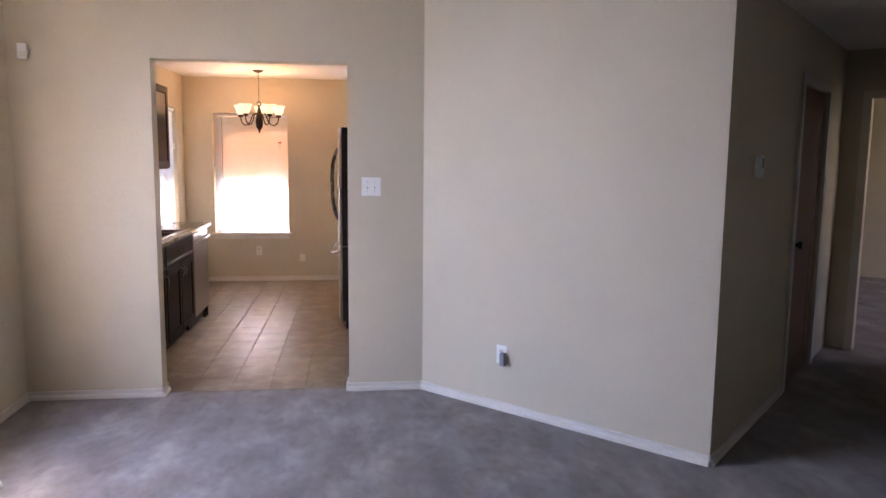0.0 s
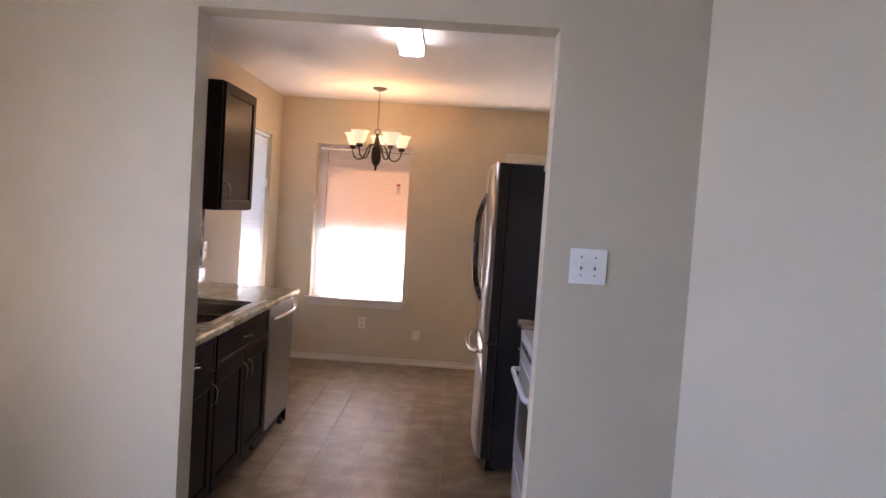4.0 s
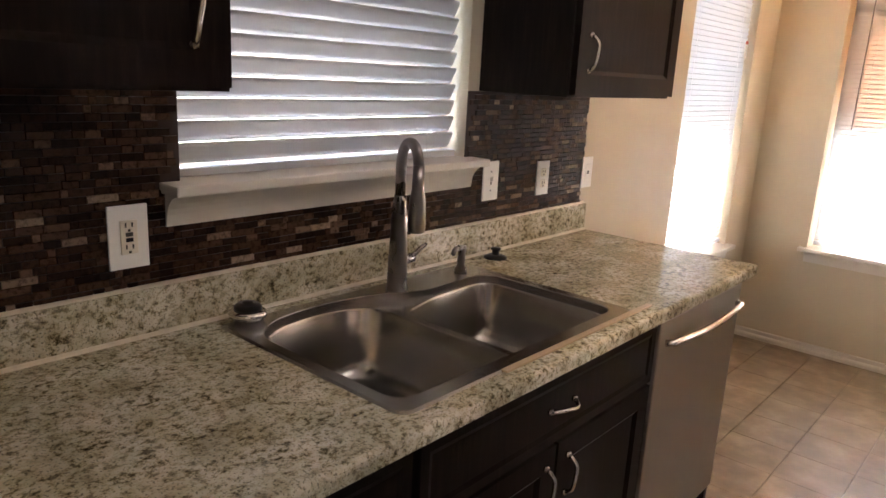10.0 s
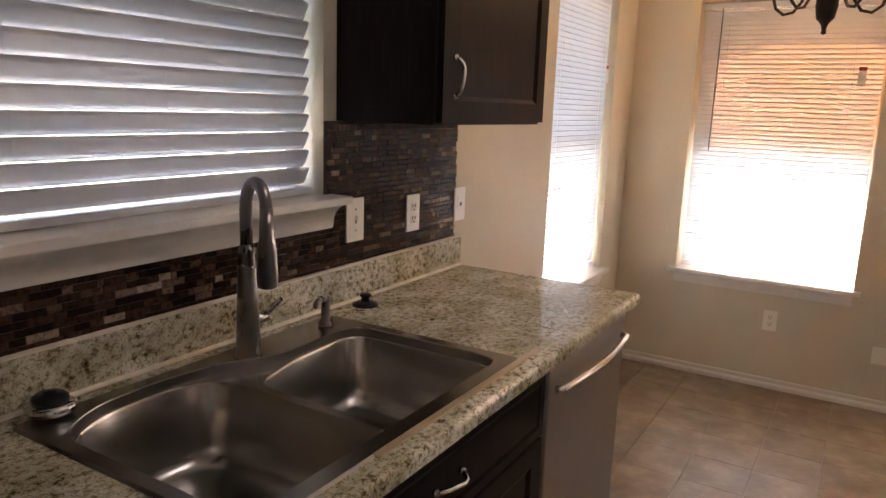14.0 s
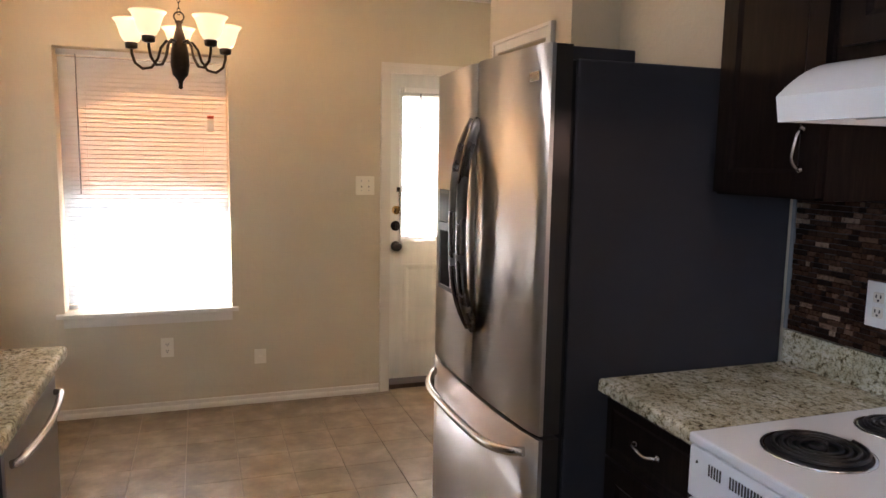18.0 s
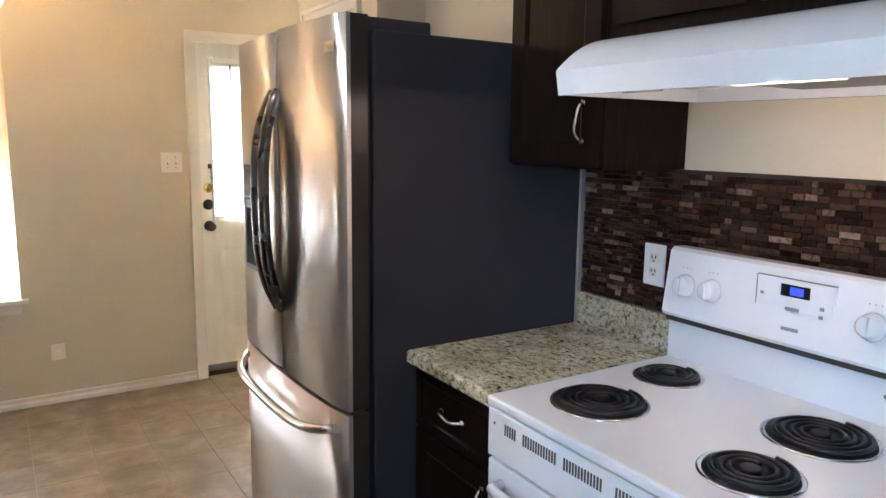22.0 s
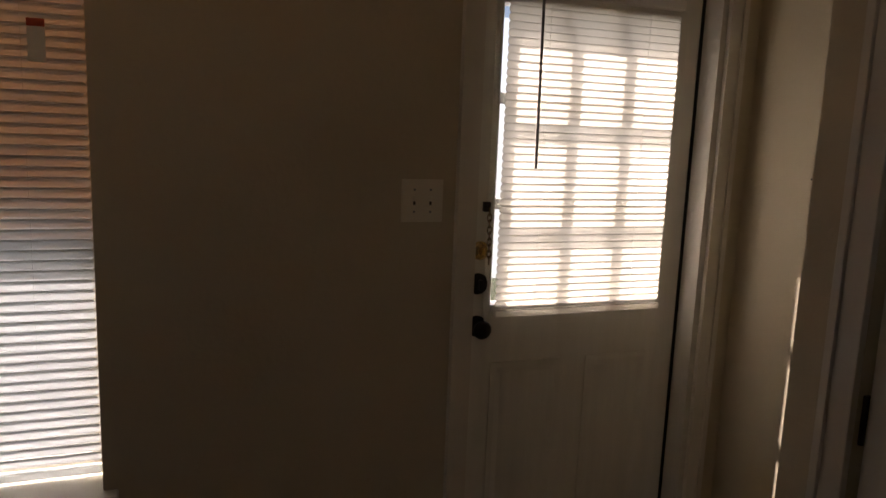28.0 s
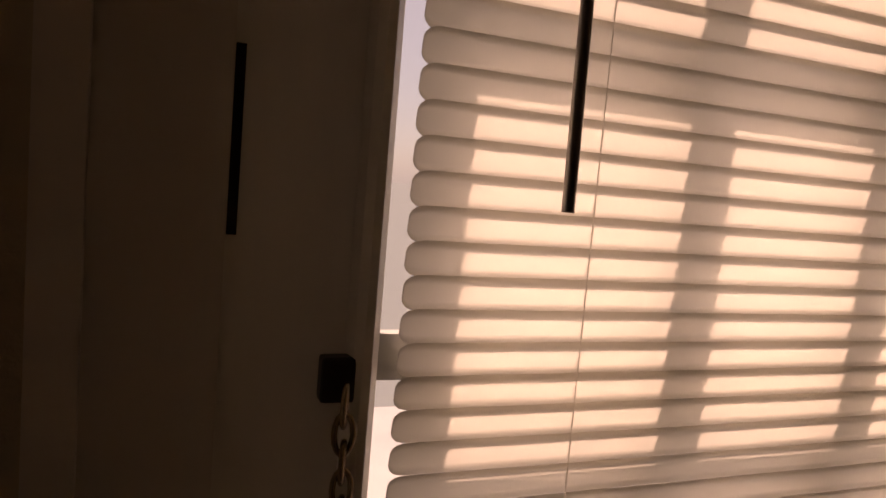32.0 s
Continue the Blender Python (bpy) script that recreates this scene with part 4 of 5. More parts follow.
# ---- sink and tap ----
def sink():
    root = thing("kitchen_sink", (-1.73, 5.88, 0.914), "brushed steel double-bowl drop-in sink", "sink")
    zt = 0.918
    bm = bmesh.new()

    def loop(corners, z, shrink=0.0):
        """A closed outline with rounded corners (x, y, radius), drawn in towards its middle by shrink."""
        pts = []
        n = len(corners)
        mx, my = sum(c[0] for c in corners) / n, sum(c[1] for c in corners) / n
        spans = max(c[0] for c in corners) - min(c[0] for c in corners), max(c[1] for c in corners) - min(c[1] for c in corners)
        for k in range(n):
            p = Vector(corners[k][:2])
            before, after = Vector(corners[k - 1][:2]) - p, Vector(corners[(k + 1) % n][:2]) - p
            r = corners[k][2]
            a, b = p + before.normalized() * r, p + after.normalized() * r
            for j in range(7):
                u = j / 6
                q = a * (1 - u) ** 2 + p * 2 * u * (1 - u) + b * u * u
                pts.append((mx + (q.x - mx) * (1 - 2 * shrink / spans[0]), my + (q.y - my) * (1 - 2 * shrink / spans[1]), z))
        return pts

    def ringfaces(l0, l1):
        n = len(l0)
        for k in range(n):
            bm.faces.new((l0[k], l0[(k + 1) % n], l1[(k + 1) % n], l1[k])).smooth = True

    def ring(corners, z, shrink=0.0):
        return [bm.verts.new(p) for p in loop(corners, z, shrink)]

    def fill(*loops):
        edges = []
        for l in loops:
            edges += [bm.edges.get((l[k], l[(k + 1) % len(l)])) or bm.edges.new((l[k], l[(k + 1) % len(l)])) for k in range(len(l))]
        bmesh.ops.triangle_fill(bm, edges=edges, use_beauty=True)

    sheet = [(SX1, SY0, 0.03), (SX0, SY0, 0.03), (SX0, SY1, 0.03), (SX1, SY1, 0.03)]
    mouth = [(-1.494, 5.494, 0.055), (-1.91, 5.494, 0.05), (-1.978, 5.575, 0.06), (-1.992, 5.73, 0.06), (-1.968, 5.885, 0.05), (-1.925, 5.955, 0.03), (-1.905, 6.02, 0.03), (-1.915, 6.266, 0.075), (-1.494, 6.266, 0.055)]
    big = [(-1.500, 5.500, 0.055), (-1.908, 5.500, 0.05), (-1.972, 5.578, 0.06), (-1.986, 5.73, 0.06), (-1.945, 5.856, 0.07), (-1.500, 5.856, 0.03)]
    small = [(-1.500, 5.876, 0.03), (-1.86, 5.876, 0.05), (-1.899, 6.03, 0.05), (-1.909, 6.260, 0.075), (-1.500, 6.260, 0.055)]
    outer, rim, top = ring(sheet, 0.9145), ring(sheet, zt, 0.006), ring(mouth, zt - 0.0005)
    ringfaces(outer, rim)
    fill(rim, top)
    lip, ledge = ring(mouth, zt - 0.003, 0.0015), ring(mouth, zt - 0.022, 0.0035)
    ringfaces(top, lip), ringfaces(lip, ledge)
    for f in bm.faces:
        f.smooth = False
    fill(ledge, ring(big, zt - 0.0225), ring(small, zt - 0.0225))
    part("rim", bm, SINKSTEEL, root)
    for shape in (big, small):
        bm = bmesh.new()
        last = ring(shape, zt - 0.0225)
        for z, inset in ((0.028, 0.004), (0.145, 0.016), (0.168, 0.022), (0.185, 0.034), (0.194, 0.052), (0.198, 0.08)):
            nxt = ring(shape, zt - z, inset)
            ringfaces(last, nxt)
            last = nxt
        bm.faces.new(last)
        part("bowl", bm, BOWLSTEEL, root)
    for cx, cy in ((-1.735, 5.68), (-1.71, 6.07)):
        part("drain", lathe(bmesh.new(), [(0.045, 0), (0.045, 0.003), (0.034, 0.003), (0.03, 0.001), (0.0, 0.001)], 20, (cx, cy, zt - 0.198)), CHROME, root)
    part("trim_strip", box(bmesh.new(), -1.4600, -1.4440, 5.74, 6.37, 0.9145, 0.9185, 0.001), plain("copper_tape", (0.42, 0.31, 0.18), 0.32, 0.2), root, "worn copper-coloured strip along the sink edge")
    return root


sink()


def tap():
    root = thing("kitchen_tap", (-1.955, 5.945, 0.919), "dark nickel pull-down kitchen tap on the sink deck", "tap")
    x, y, z = -1.955, 5.945, 0.919
    body = lathe(bmesh.new(), [(0.029, 0), (0.029, 0.006), (0.027, 0.012), (0.0255, 0.07), (0.0215, 0.16), (0.0175, 0.23), (0.0145, 0.25)], 20, (x, y, z))
    part("body", body, FAUCETSTEEL, root)
    pts = [(x, y, z + 0.17), (x, y, z + 0.30)]
    for k in range(11):
        a = math.pi - k * math.pi / 10 * 0.98
        pts.append((x + 0.036 + 0.036 * math.cos(a), y - 0.006 * (1 + math.cos(a)), z + 0.325 + 0.060 * math.sin(a)))
    part("spout", tube(bmesh.new(), pts, 0.0135, 14), FAUCETSTEEL, root)
    hx = x + 0.072
    part("spray_head", lathe(bmesh.new(), [(0.014, 0.01), (0.0155, -0.05), (0.0195, -0.075), (0.0225, -0.135), (0.021, -0.155), (0.016, -0.158), (0.0, -0.158)], 18, (hx, y - 0.012, z + 0.325)), FAUCETSTEEL, root, "dark nickel spray head")
    lever = tube(bmesh.new(), [(x, y + 0.015, z + 0.075), (x, y + 0.055, z + 0.078)], 0.013, 12)
    tube(lever, [(x, y + 0.05, z + 0.08), (x + 0.02, y + 0.062, z + 0.105), (x + 0.035, y + 0.066, z + 0.12)], [0.007, 0.006, 0.005], 8)
    part("lever", lever, NICKEL, root)
    return root


tap()


def soap_pump():
    x, y, z = -1.965, 6.215, 0.919
    root = thing("soap_dispenser", (x, y, z), "dark nickel soap dispenser on the sink deck", "soap dispenser")
    part("base", lathe(bmesh.new(), [(0.019, 0), (0.019, 0.008), (0.012, 0.016), (0.011, 0.055), (0.013, 0.06), (0.013, 0.075), (0.0, 0.078)], 16, (x, y, z)), FAUCETSTEEL, root)
    part("nozzle", tube(bmesh.new(), [(x, y, z + 0.07), (x + 0.012, y - 0.030, z + 0.076), (x + 0.026, y - 0.062, z + 0.078), (x + 0.032, y - 0.076, z + 0.068)], [0.0085, 0.008, 0.007, 0.006], 8), FAUCETSTEEL, root)
    return root


soap_pump()


def stopper(place, steel, label):
    root = thing("sink_stopper", place, label, "sink stopper", "sink stoppers")
    if steel:
        part("basket", lathe(bmesh.new(), [(0.030, 0), (0.041, 0.010), (0.043, 0.020), (0.036, 0.025), (0.0, 0.025)], 24, place), CHROME, root, "dull steel strainer body")
        part("cap", lathe(bmesh.new(), [(0.031, 0.0255), (0.030, 0.034), (0.024, 0.039), (0.012, 0.040), (0.011, 0.044), (0.0, 0.045)], 24, place), BLACK, root, "black rubber cap")
        return
    part("disc", lathe(bmesh.new(), [(0.037, 0.0), (0.036, 0.005), (0.02, 0.012), (0.0, 0.012)], 24, place), BLACK, root)
    part("grip", lathe(bmesh.new(), [(0.013, 0.011), (0.011, 0.022), (0.017, 0.029), (0.016, 0.033), (0.0, 0.034)], 16, place), BLACK, root)


stopper((-2.005, 5.53, 0.9185), True, "steel sink strainer with black grip")
stopper((-2.005, 6.432, 0.9145), False, "black rubber sink stopper on the worktop")


# ---- dishwasher ----
def dishwasher():
    y0, y1, xf = 6.410, 7.026, -1.432
    root = thing("dishwasher", (-1.75, 6.72, 0.0), "brushed steel dishwasher under the worktop", "dishwasher")
    part("tub", boxes((WX + 0.06, xf - 0.03, y0, y1, 0.10, 0.872)), BLACK, root)
    door = part("door", box(bmesh.new(), xf - 0.03, xf, y0 + 0.004, y1 - 0.004, 0.115, 0.862, 0.006), WASHERSTEEL, root)
    pts = [(xf + 0.004, y0 + 0.04, 0.795), (xf + 0.022, y0 + 0.055, 0.797)]
    pts += [(xf + 0.022 + 0.018 * math.sin(math.pi * k / 8), y0 + 0.06 + k * (y1 - y0 - 0.12) / 8, 0.798) for k in range(9)]
    pts += [(xf + 0.022, y1 - 0.055, 0.797), (xf + 0.004, y1 - 0.04, 0.795)]
    part("handle", tube(bmesh.new(), pts, 0.010, 10), NICKEL, door)
    part("toe_panel", boxes((xf - 0.09, xf - 0.065, y0, y1, 0.0, 0.10)), BLACK, root)
    part("foot", lathe(bmesh.new(), [(0.018, 0), (0.018, 0.03), (0.008, 0.032), (0.008, 0.1)], 12, (xf - 0.04, y1 - 0.06, 0.0)), BLACK, root)


dishwasher()


# ---- refrigerator ----
def refrigerator():
    y0, y1, xb, x1 = 6.330, 7.240, -0.070, 0.66
    root = thing("refrigerator", (0.25, 6.79, 0.0), "steel french-door refrigerator with charcoal sides", "refrigerator")
    part("body", box(bmesh.new(), xb, x1, y0, y1, 0.025, 1.772, 0.006), FRIDGESIDE, root)
    part("gasket", boxes((xb - 0.012, xb, y0 + 0.01, y1 - 0.01, 0.06, 1.767)), BLACK, root)

    def front(name, a, b, z0, z1):
        """A door front that follows the shallow bow of the whole width."""
        n = 10
        shape = []
        for k in range(n + 1):
            y = a + (b - a) * k / n
            s = (y - (y0 + y1) / 2) / ((y1 - y0) / 2)
            shape.append((-0.153 - 0.023 * (1 - s * s), y))
        shape[0] = (shape[0][0] + 0.008, a)
        shape[-1] = (shape[-1][0] + 0.008, b)
        bm = bmesh.new()
        prism(bm, shape + [(x + 0.012, y) for x, y in shape[::-1]], "z", z0, z1)
        for f in bm.faces:
            f.smooth = abs(f.normal.x) > 0.5 and len(f.verts) == 4 and f.normal.x < 0
        skin = part(name, bm, STEEL, root, "brushed steel front")
        core = [(x + 0.0125, min(max(y, a + 0.001), b - 0.001)) for x, y in shape]
        part("door_core", prism(bmesh.new(), core + [(xb - 0.014, b - 0.001), (xb - 0.014, a + 0.001)], "z", z0 + 0.001, z1 - 0.001), DOOREDGE, skin, "dark steel door edge")
        return skin
    mid = (y0 + y1) / 2
    right = front("door", y0 + 0.001, mid - 0.003, 0.762, 1.808)
    left = front("door", mid + 0.003, y1 - 0.001, 0.762, 1.808)
    drawer = front("freezer_drawer", y0 + 0.001, y1 - 0.001, 0.075, 0.750)

    def bow(y):
        s = (y - mid) / ((y1 - y0) / 2)
        return -0.153 - 0.023 * (1 - s * s)
    for door, y in ((right, mid - 0.040), (left, mid + 0.028)):
        pts = []
        for k in range(25):
            s = -1 + k / 12
            pts.append((bow(y) + 0.004 - 0.058 * (1 - abs(s) ** 3.2), y + (0.014 if y < mid else -0.014) * abs(s) ** 4, 1.297 + 0.335 * s))
        part("handle", tube(bmesh.new(), pts, 0.0175, 12), HANDLESTEEL, door, "dark steel bowed bar handle")
    pts = []
    for k in range(25):
        s = -1 + k / 12
        y = mid + s * 0.40
        e = max(0.0, 1 - abs(s) ** 6)
        pts.append((bow(y) - 0.004 - 0.058 * e, y, 0.700 - 0.02 * e))
    part("handle", tube(bmesh.new(), pts, 0.014, 10), NICKEL, drawer, "bowed steel drawer handle")
    # water and ice dispenser in the left-hand door
    d0, d1 = 6.915, 7.130
    xd = bow(7.01) + 0.008
    disp = part("dispenser", boxes((xd - 0.014, xd + 0.02, d0, d0 + 0.012, 1.04, 1.40), (xd - 0.010, xd + 0.02, d1 - 0.012, d1, 1.04, 1.40), (xd - 0.012, xd + 0.02, d0 + 0.012, d1 - 0.012, 1.385, 1.40), (xd - 0.012, xd + 0.02, d0 + 0.012, d1 - 0.012, 1.04, 1.055)), GREYPLASTIC, left, "dark grey dispenser surround")
    part("control_panel", boxes((xd - 0.011, xd + 0.012, d0 + 0.012, d1 - 0.012, 1.285, 1.385)), BLACK, disp)
    part("spout_shelf", boxes((xd - 0.016, xd + 0.012, d0 + 0.012, d1 - 0.012, 1.255, 1.284)), GREYPLASTIC, disp, "grey dispenser shelf")
    part("bay", boxes((xd - 0.008, xd - 0.002, d0 + 0.012, d1 - 0.012, 1.055, 1.254)), DULLBLACK, disp)
    part("badge", box(bmesh.new(), bow(6.40) - 0.0045, bow(6.40), 6.365, 6.425, 1.715, 1.740, 0.001), CHROME, right)
    for y in (y0 + 0.03, y1 - 0.12):
        part("hinge_cover", box(bmesh.new(), xb - 0.055, xb + 0.19, y, y + 0.09, 1.773, 1.808, 0.005), FRIDGESIDE, root)
    part("toe_grille", boxes((-0.10, xb + 0.02, y0 + 0.02, y1 - 0.02, 0.0, 0.065)), BLACK, root)


refrigerator()


# ---- range and hood ----
def coil_burner(root, x, y, r):
    z = 0.921
    part("drip_bowl", lathe(bmesh.new(), [(r + 0.010, 0.0), (r + 0.010, 0.003), (r + 0.006, 0.0045), (r + 0.001, 0.003), (r - 0.004, 0.001), (0.0, 0.0005)], 40, (x, y, z)), CHROME, root, "chrome-rimmed drip bowl")
    bm = bmesh.new()
    turns = 4 if r > 0.09 else 3
    n = turns * 24
    reach = r - 0.034
    pts = [(x + (0.030 + reach * k / n) * math.cos(k * math.tau / 24), y + (0.030 + reach * k / n) * math.sin(k * math.tau / 24), z + 0.011) for k in range(n + 1)]
    tube(bm, pts, 0.0046, 8)
    part("coil", bm, COIL, root, "black electric coil")
    part("bowl_base", lathe(bmesh.new(), [(r + 0.0005, 0.0015), (r + 0.0005, 0.0032), (0.0, 0.0032)], 32, (x, y, z)), BLACK, root)
    part("coil_cap", lathe(bmesh.new(), [(0.019, 0.0035), (0.019, 0.0130), (0.017, 0.0145), (0.0, 0.0145)], 20, (x, y, z)), BLACK, root)


def cooker():
    y0, y1, x0, x1 = 5.150, 5.912, 0.022, 0.655
    root = thing("electric_range", (0.33, 5.53, 0.0), "white electric coil range", "range")
    part("body", box(bmesh.new(), x0 + 0.03, x1, y0, y1, 0.03, 0.896, 0.004), ENAMEL, root)
    part("cooktop", box(bmesh.new(), x0 - 0.012, x1, y0 - 0.002, y1 + 0.002, 0.8965, 0.921, 0.007), ENAMEL, root)
    door = part("oven_door", box(bmesh.new(), x0 - 0.01, x0 + 0.028, y0 + 0.004, y1 - 0.004, 0.24, 0.772, 0.008), ENAMEL, root)
    part("oven_glass", boxes((x0 - 0.0125, x0 - 0.0095, y0 + 0.15, y1 - 0.15, 0.40, 0.64)), BLACK, door)
    part("door_handle", tube(bmesh.new(), [(x0 - 0.008, y0 + 0.06, 0.726), (x0 - 0.045, y0 + 0.07, 0.728), (x0 - 0.050, y0 + 0.10, 0.728), (x0 - 0.050, y1 - 0.10, 0.728), (x0 - 0.045, y1 - 0.07, 0.728), (x0 - 0.008, y1 - 0.06, 0.726)], 0.013, 10), ENAMEL, door)
    part("drawer", box(bmesh.new(), x0 - 0.008, x0 + 0.028, y0 + 0.004, y1 - 0.004, 0.05, 0.232, 0.008), ENAMEL, root)
    vent = part("vent_panel", box(bmesh.new(), x0 - 0.010, x0 + 0.028, y0 + 0.002, y1 - 0.002, 0.778, 0.894, 0.005), ENAMEL, root)
    for start, count in ((5.846, 5), (5.782, 13), (5.652, 13), (5.510, 13), (5.380, 13), (5.250, 5)):
        for k in range(count):
            y = start - k * 0.0085
            part("vent_slot", boxes((x0 - 0.0112, x0 - 0.0095, y - 0.0042, y, 0.846, 0.872)), SLOT, vent)
    part("screw", lathe(bmesh.new(), [(0.0035, 0), (0.003, 0.0015), (0, 0.0018)], 10, (x0 - 0.010, y1 - 0.028, 0.862), Matrix.Rotation(radians(-90), 4, "Y")), SLOT, vent)
    # back guard, leaning back a little
    bm = bmesh.new()
    prism(bm, [(0.584, 1.050), (0.592, 1.040), (0.655, 1.040), (0.655, 1.222), (0.618, 1.222), (0.607, 1.214)], "y", y0, y1)
    guard = part("backguard", bm, ENAMEL, root, "white control panel")
    part("riser", boxes((0.612, 0.655, y0 + 0.004, y1 - 0.004, 0.921, 1.0395)), ENAMEL, root)
    # Dark strip standing in for the shade below the guard.
    part("painted_shade_strip", boxes((0.596, 0.6115, y0 + 0.006, y1 - 0.006, 1.026, 1.0395)), SLOT, root)
    slope = math.atan2(0.032, 0.23)
    def on_guard(z):
        return 0.575 + (z - 0.985) * 0.032 / 0.229
    lean = Matrix.Rotation(radians(-90) + slope, 4, "Y")
    for y in (5.850, 5.770, 5.378, 5.290):
        z = 1.128
        knob = part("control_knob", lathe(bmesh.new(), [(0.030, 0), (0.029, 0.006), (0.025, 0.010), (0.0235, 0.024), (0.020, 0.027), (0.0, 0.027)], 24, (on_guard(z), y, z), lean), ENAMEL, guard, "white round control knob")
        part("knob_ridge", box(bmesh.new(), on_guard(z) - 0.034, on_guard(z) - 0.02, y - 0.004, y + 0.004, z - 0.016, z + 0.024, 0.002), ENAMEL, knob)
        for k in range(3):
            part("mark", boxes((on_guard(1.175) - 0.0012, on_guard(1.175) + 0.002, y + 0.012 - 0.012 * k, y + 0.0145 - 0.012 * k, 1.1725, 1.175)), GASKET, guard)
    part("display_frame", box(bmesh.new(), on_guard(1.15) - 0.0035, on_guard(1.15) + 0.006, 5.46, 5.645, 1.105, 1.195, 0.002), ENAMEL, guard)
    part("display", box(bmesh.new(), on_guard(1.165) - 0.0062, on_guard(1.165) + 0.004, 5.515, 5.585, 1.155, 1.183, 0.001), BLACK, guard)
    part("digits", boxes((on_guard(1.168) - 0.0070, on_guard(1.168) - 0.0060, 5.530, 5.562, 1.160, 1.178)), BLUEGLOW, guard, "blue lit clock digits")
    for a, b, c, d in ((5.535, 5.568, 1.124, 1.132), (5.480, 5.489, 1.120, 1.128), (5.480, 5.489, 1.138, 1.146), (5.626, 5.634, 1.150, 1.157), (5.480, 5.497, 1.168, 1.172), (5.602, 5.632, 1.172, 1.175)):
        part("button", boxes((on_guard(c) - 0.0052, on_guard(c) - 0.003, a, b, c, d)), GASKET, guard, "small grey printed key")
    for a, b, c, d in ((5.4585, 5.6465, 1.195, 1.1963), (5.6452, 5.6465, 1.105, 1.195)):
        part("frame_groove", boxes((on_guard(1.15) - 0.0038, on_guard(1.15) + 0.006, a, b, c, d)), GASKET, guard, "grey groove round the display")
    part("brand_bar", boxes((on_guard(1.07) - 0.0012, on_guard(1.07) + 0.002, 5.532, 5.572, 1.078, 1.086)), GASKET, guard)
    part("rating_badge", lathe(bmesh.new(), [(0.03, 0), (0.03, 0.0015), (0, 0.0015)], 20, (0.6115, 5.32, 0.985), Matrix.Rotation(radians(-90), 4, "Y") @ Matrix.Diagonal((0.35, 1, 1, 1))), GASKET, root)
    coil_burner(root, 0.195, 5.742, 0.100)
    coil_burner(root, 0.468, 5.782, 0.076)
    coil_burner(root, 0.438, 5.378, 0.100)
    coil_burner(root, 0.181, 5.356, 0.082)


cooker()


def hood():
    y0, y1, zb = 5.155, 5.912, 1.600
    root = thing("range_hood", (0.43, 5.53, zb), "white curved range hood with a lit lamp", "range hood")
    brow = [(0.374 - 0.194 * k / 10, zb + 0.054 + 0.083 * (1 - (k / 10) ** 2.3)) for k in range(11)]
    shape = [(0.675, zb), (0.675, 1.737), (0.374, 1.737)] + [(x, z) for x, z in brow[1:]] + [(0.190, zb), (0.203, zb), (0.206, zb + 0.034), (0.655, zb + 0.034), (0.655, zb)]
    bm = prism(bmesh.new(), shape, "y", y0, y1)
    for f in bm.faces:
        f.smooth = len(f.verts) == 4 and f.normal.z > 0.12 and f.normal.x < -0.02
    for e in bm.edges:
        e.smooth = not any(not f.smooth for f in e.link_faces)
    part("shell", bm, ENAMEL, root)
    for y in (y0 + 0.0005, y1 - 0.012):
        part("end_panel", boxes((0.207, 0.654, y, y + 0.0115, zb + 0.0005, zb + 0.0335)), ENAMEL, root)
    part("filter", boxes((0.39, 0.63, 5.20, 5.60, zb + 0.018, zb + 0.0335)), FILTERMESH, root, "dark mesh grease filter")
    part("lamp_lens", box(bmesh.new(), 0.262, 0.345, 5.34, 5.56, zb + 0.010, zb + 0.0335, 0.004), HOODLAMP, root, "lit hood lamp")
    part("switch_bar", boxes((0.1935, 0.2025, 5.62, 5.72, zb - 0.003, zb)), GASKET, root)


hood()
point_light("hood_bulb", (0.30, 5.45, 1.592), 0.075, (1.0, 0.70, 0.50), 0.015)


# ---- chandelier and ceiling light ----
CH = Vector((-1.075, 8.25, 0))


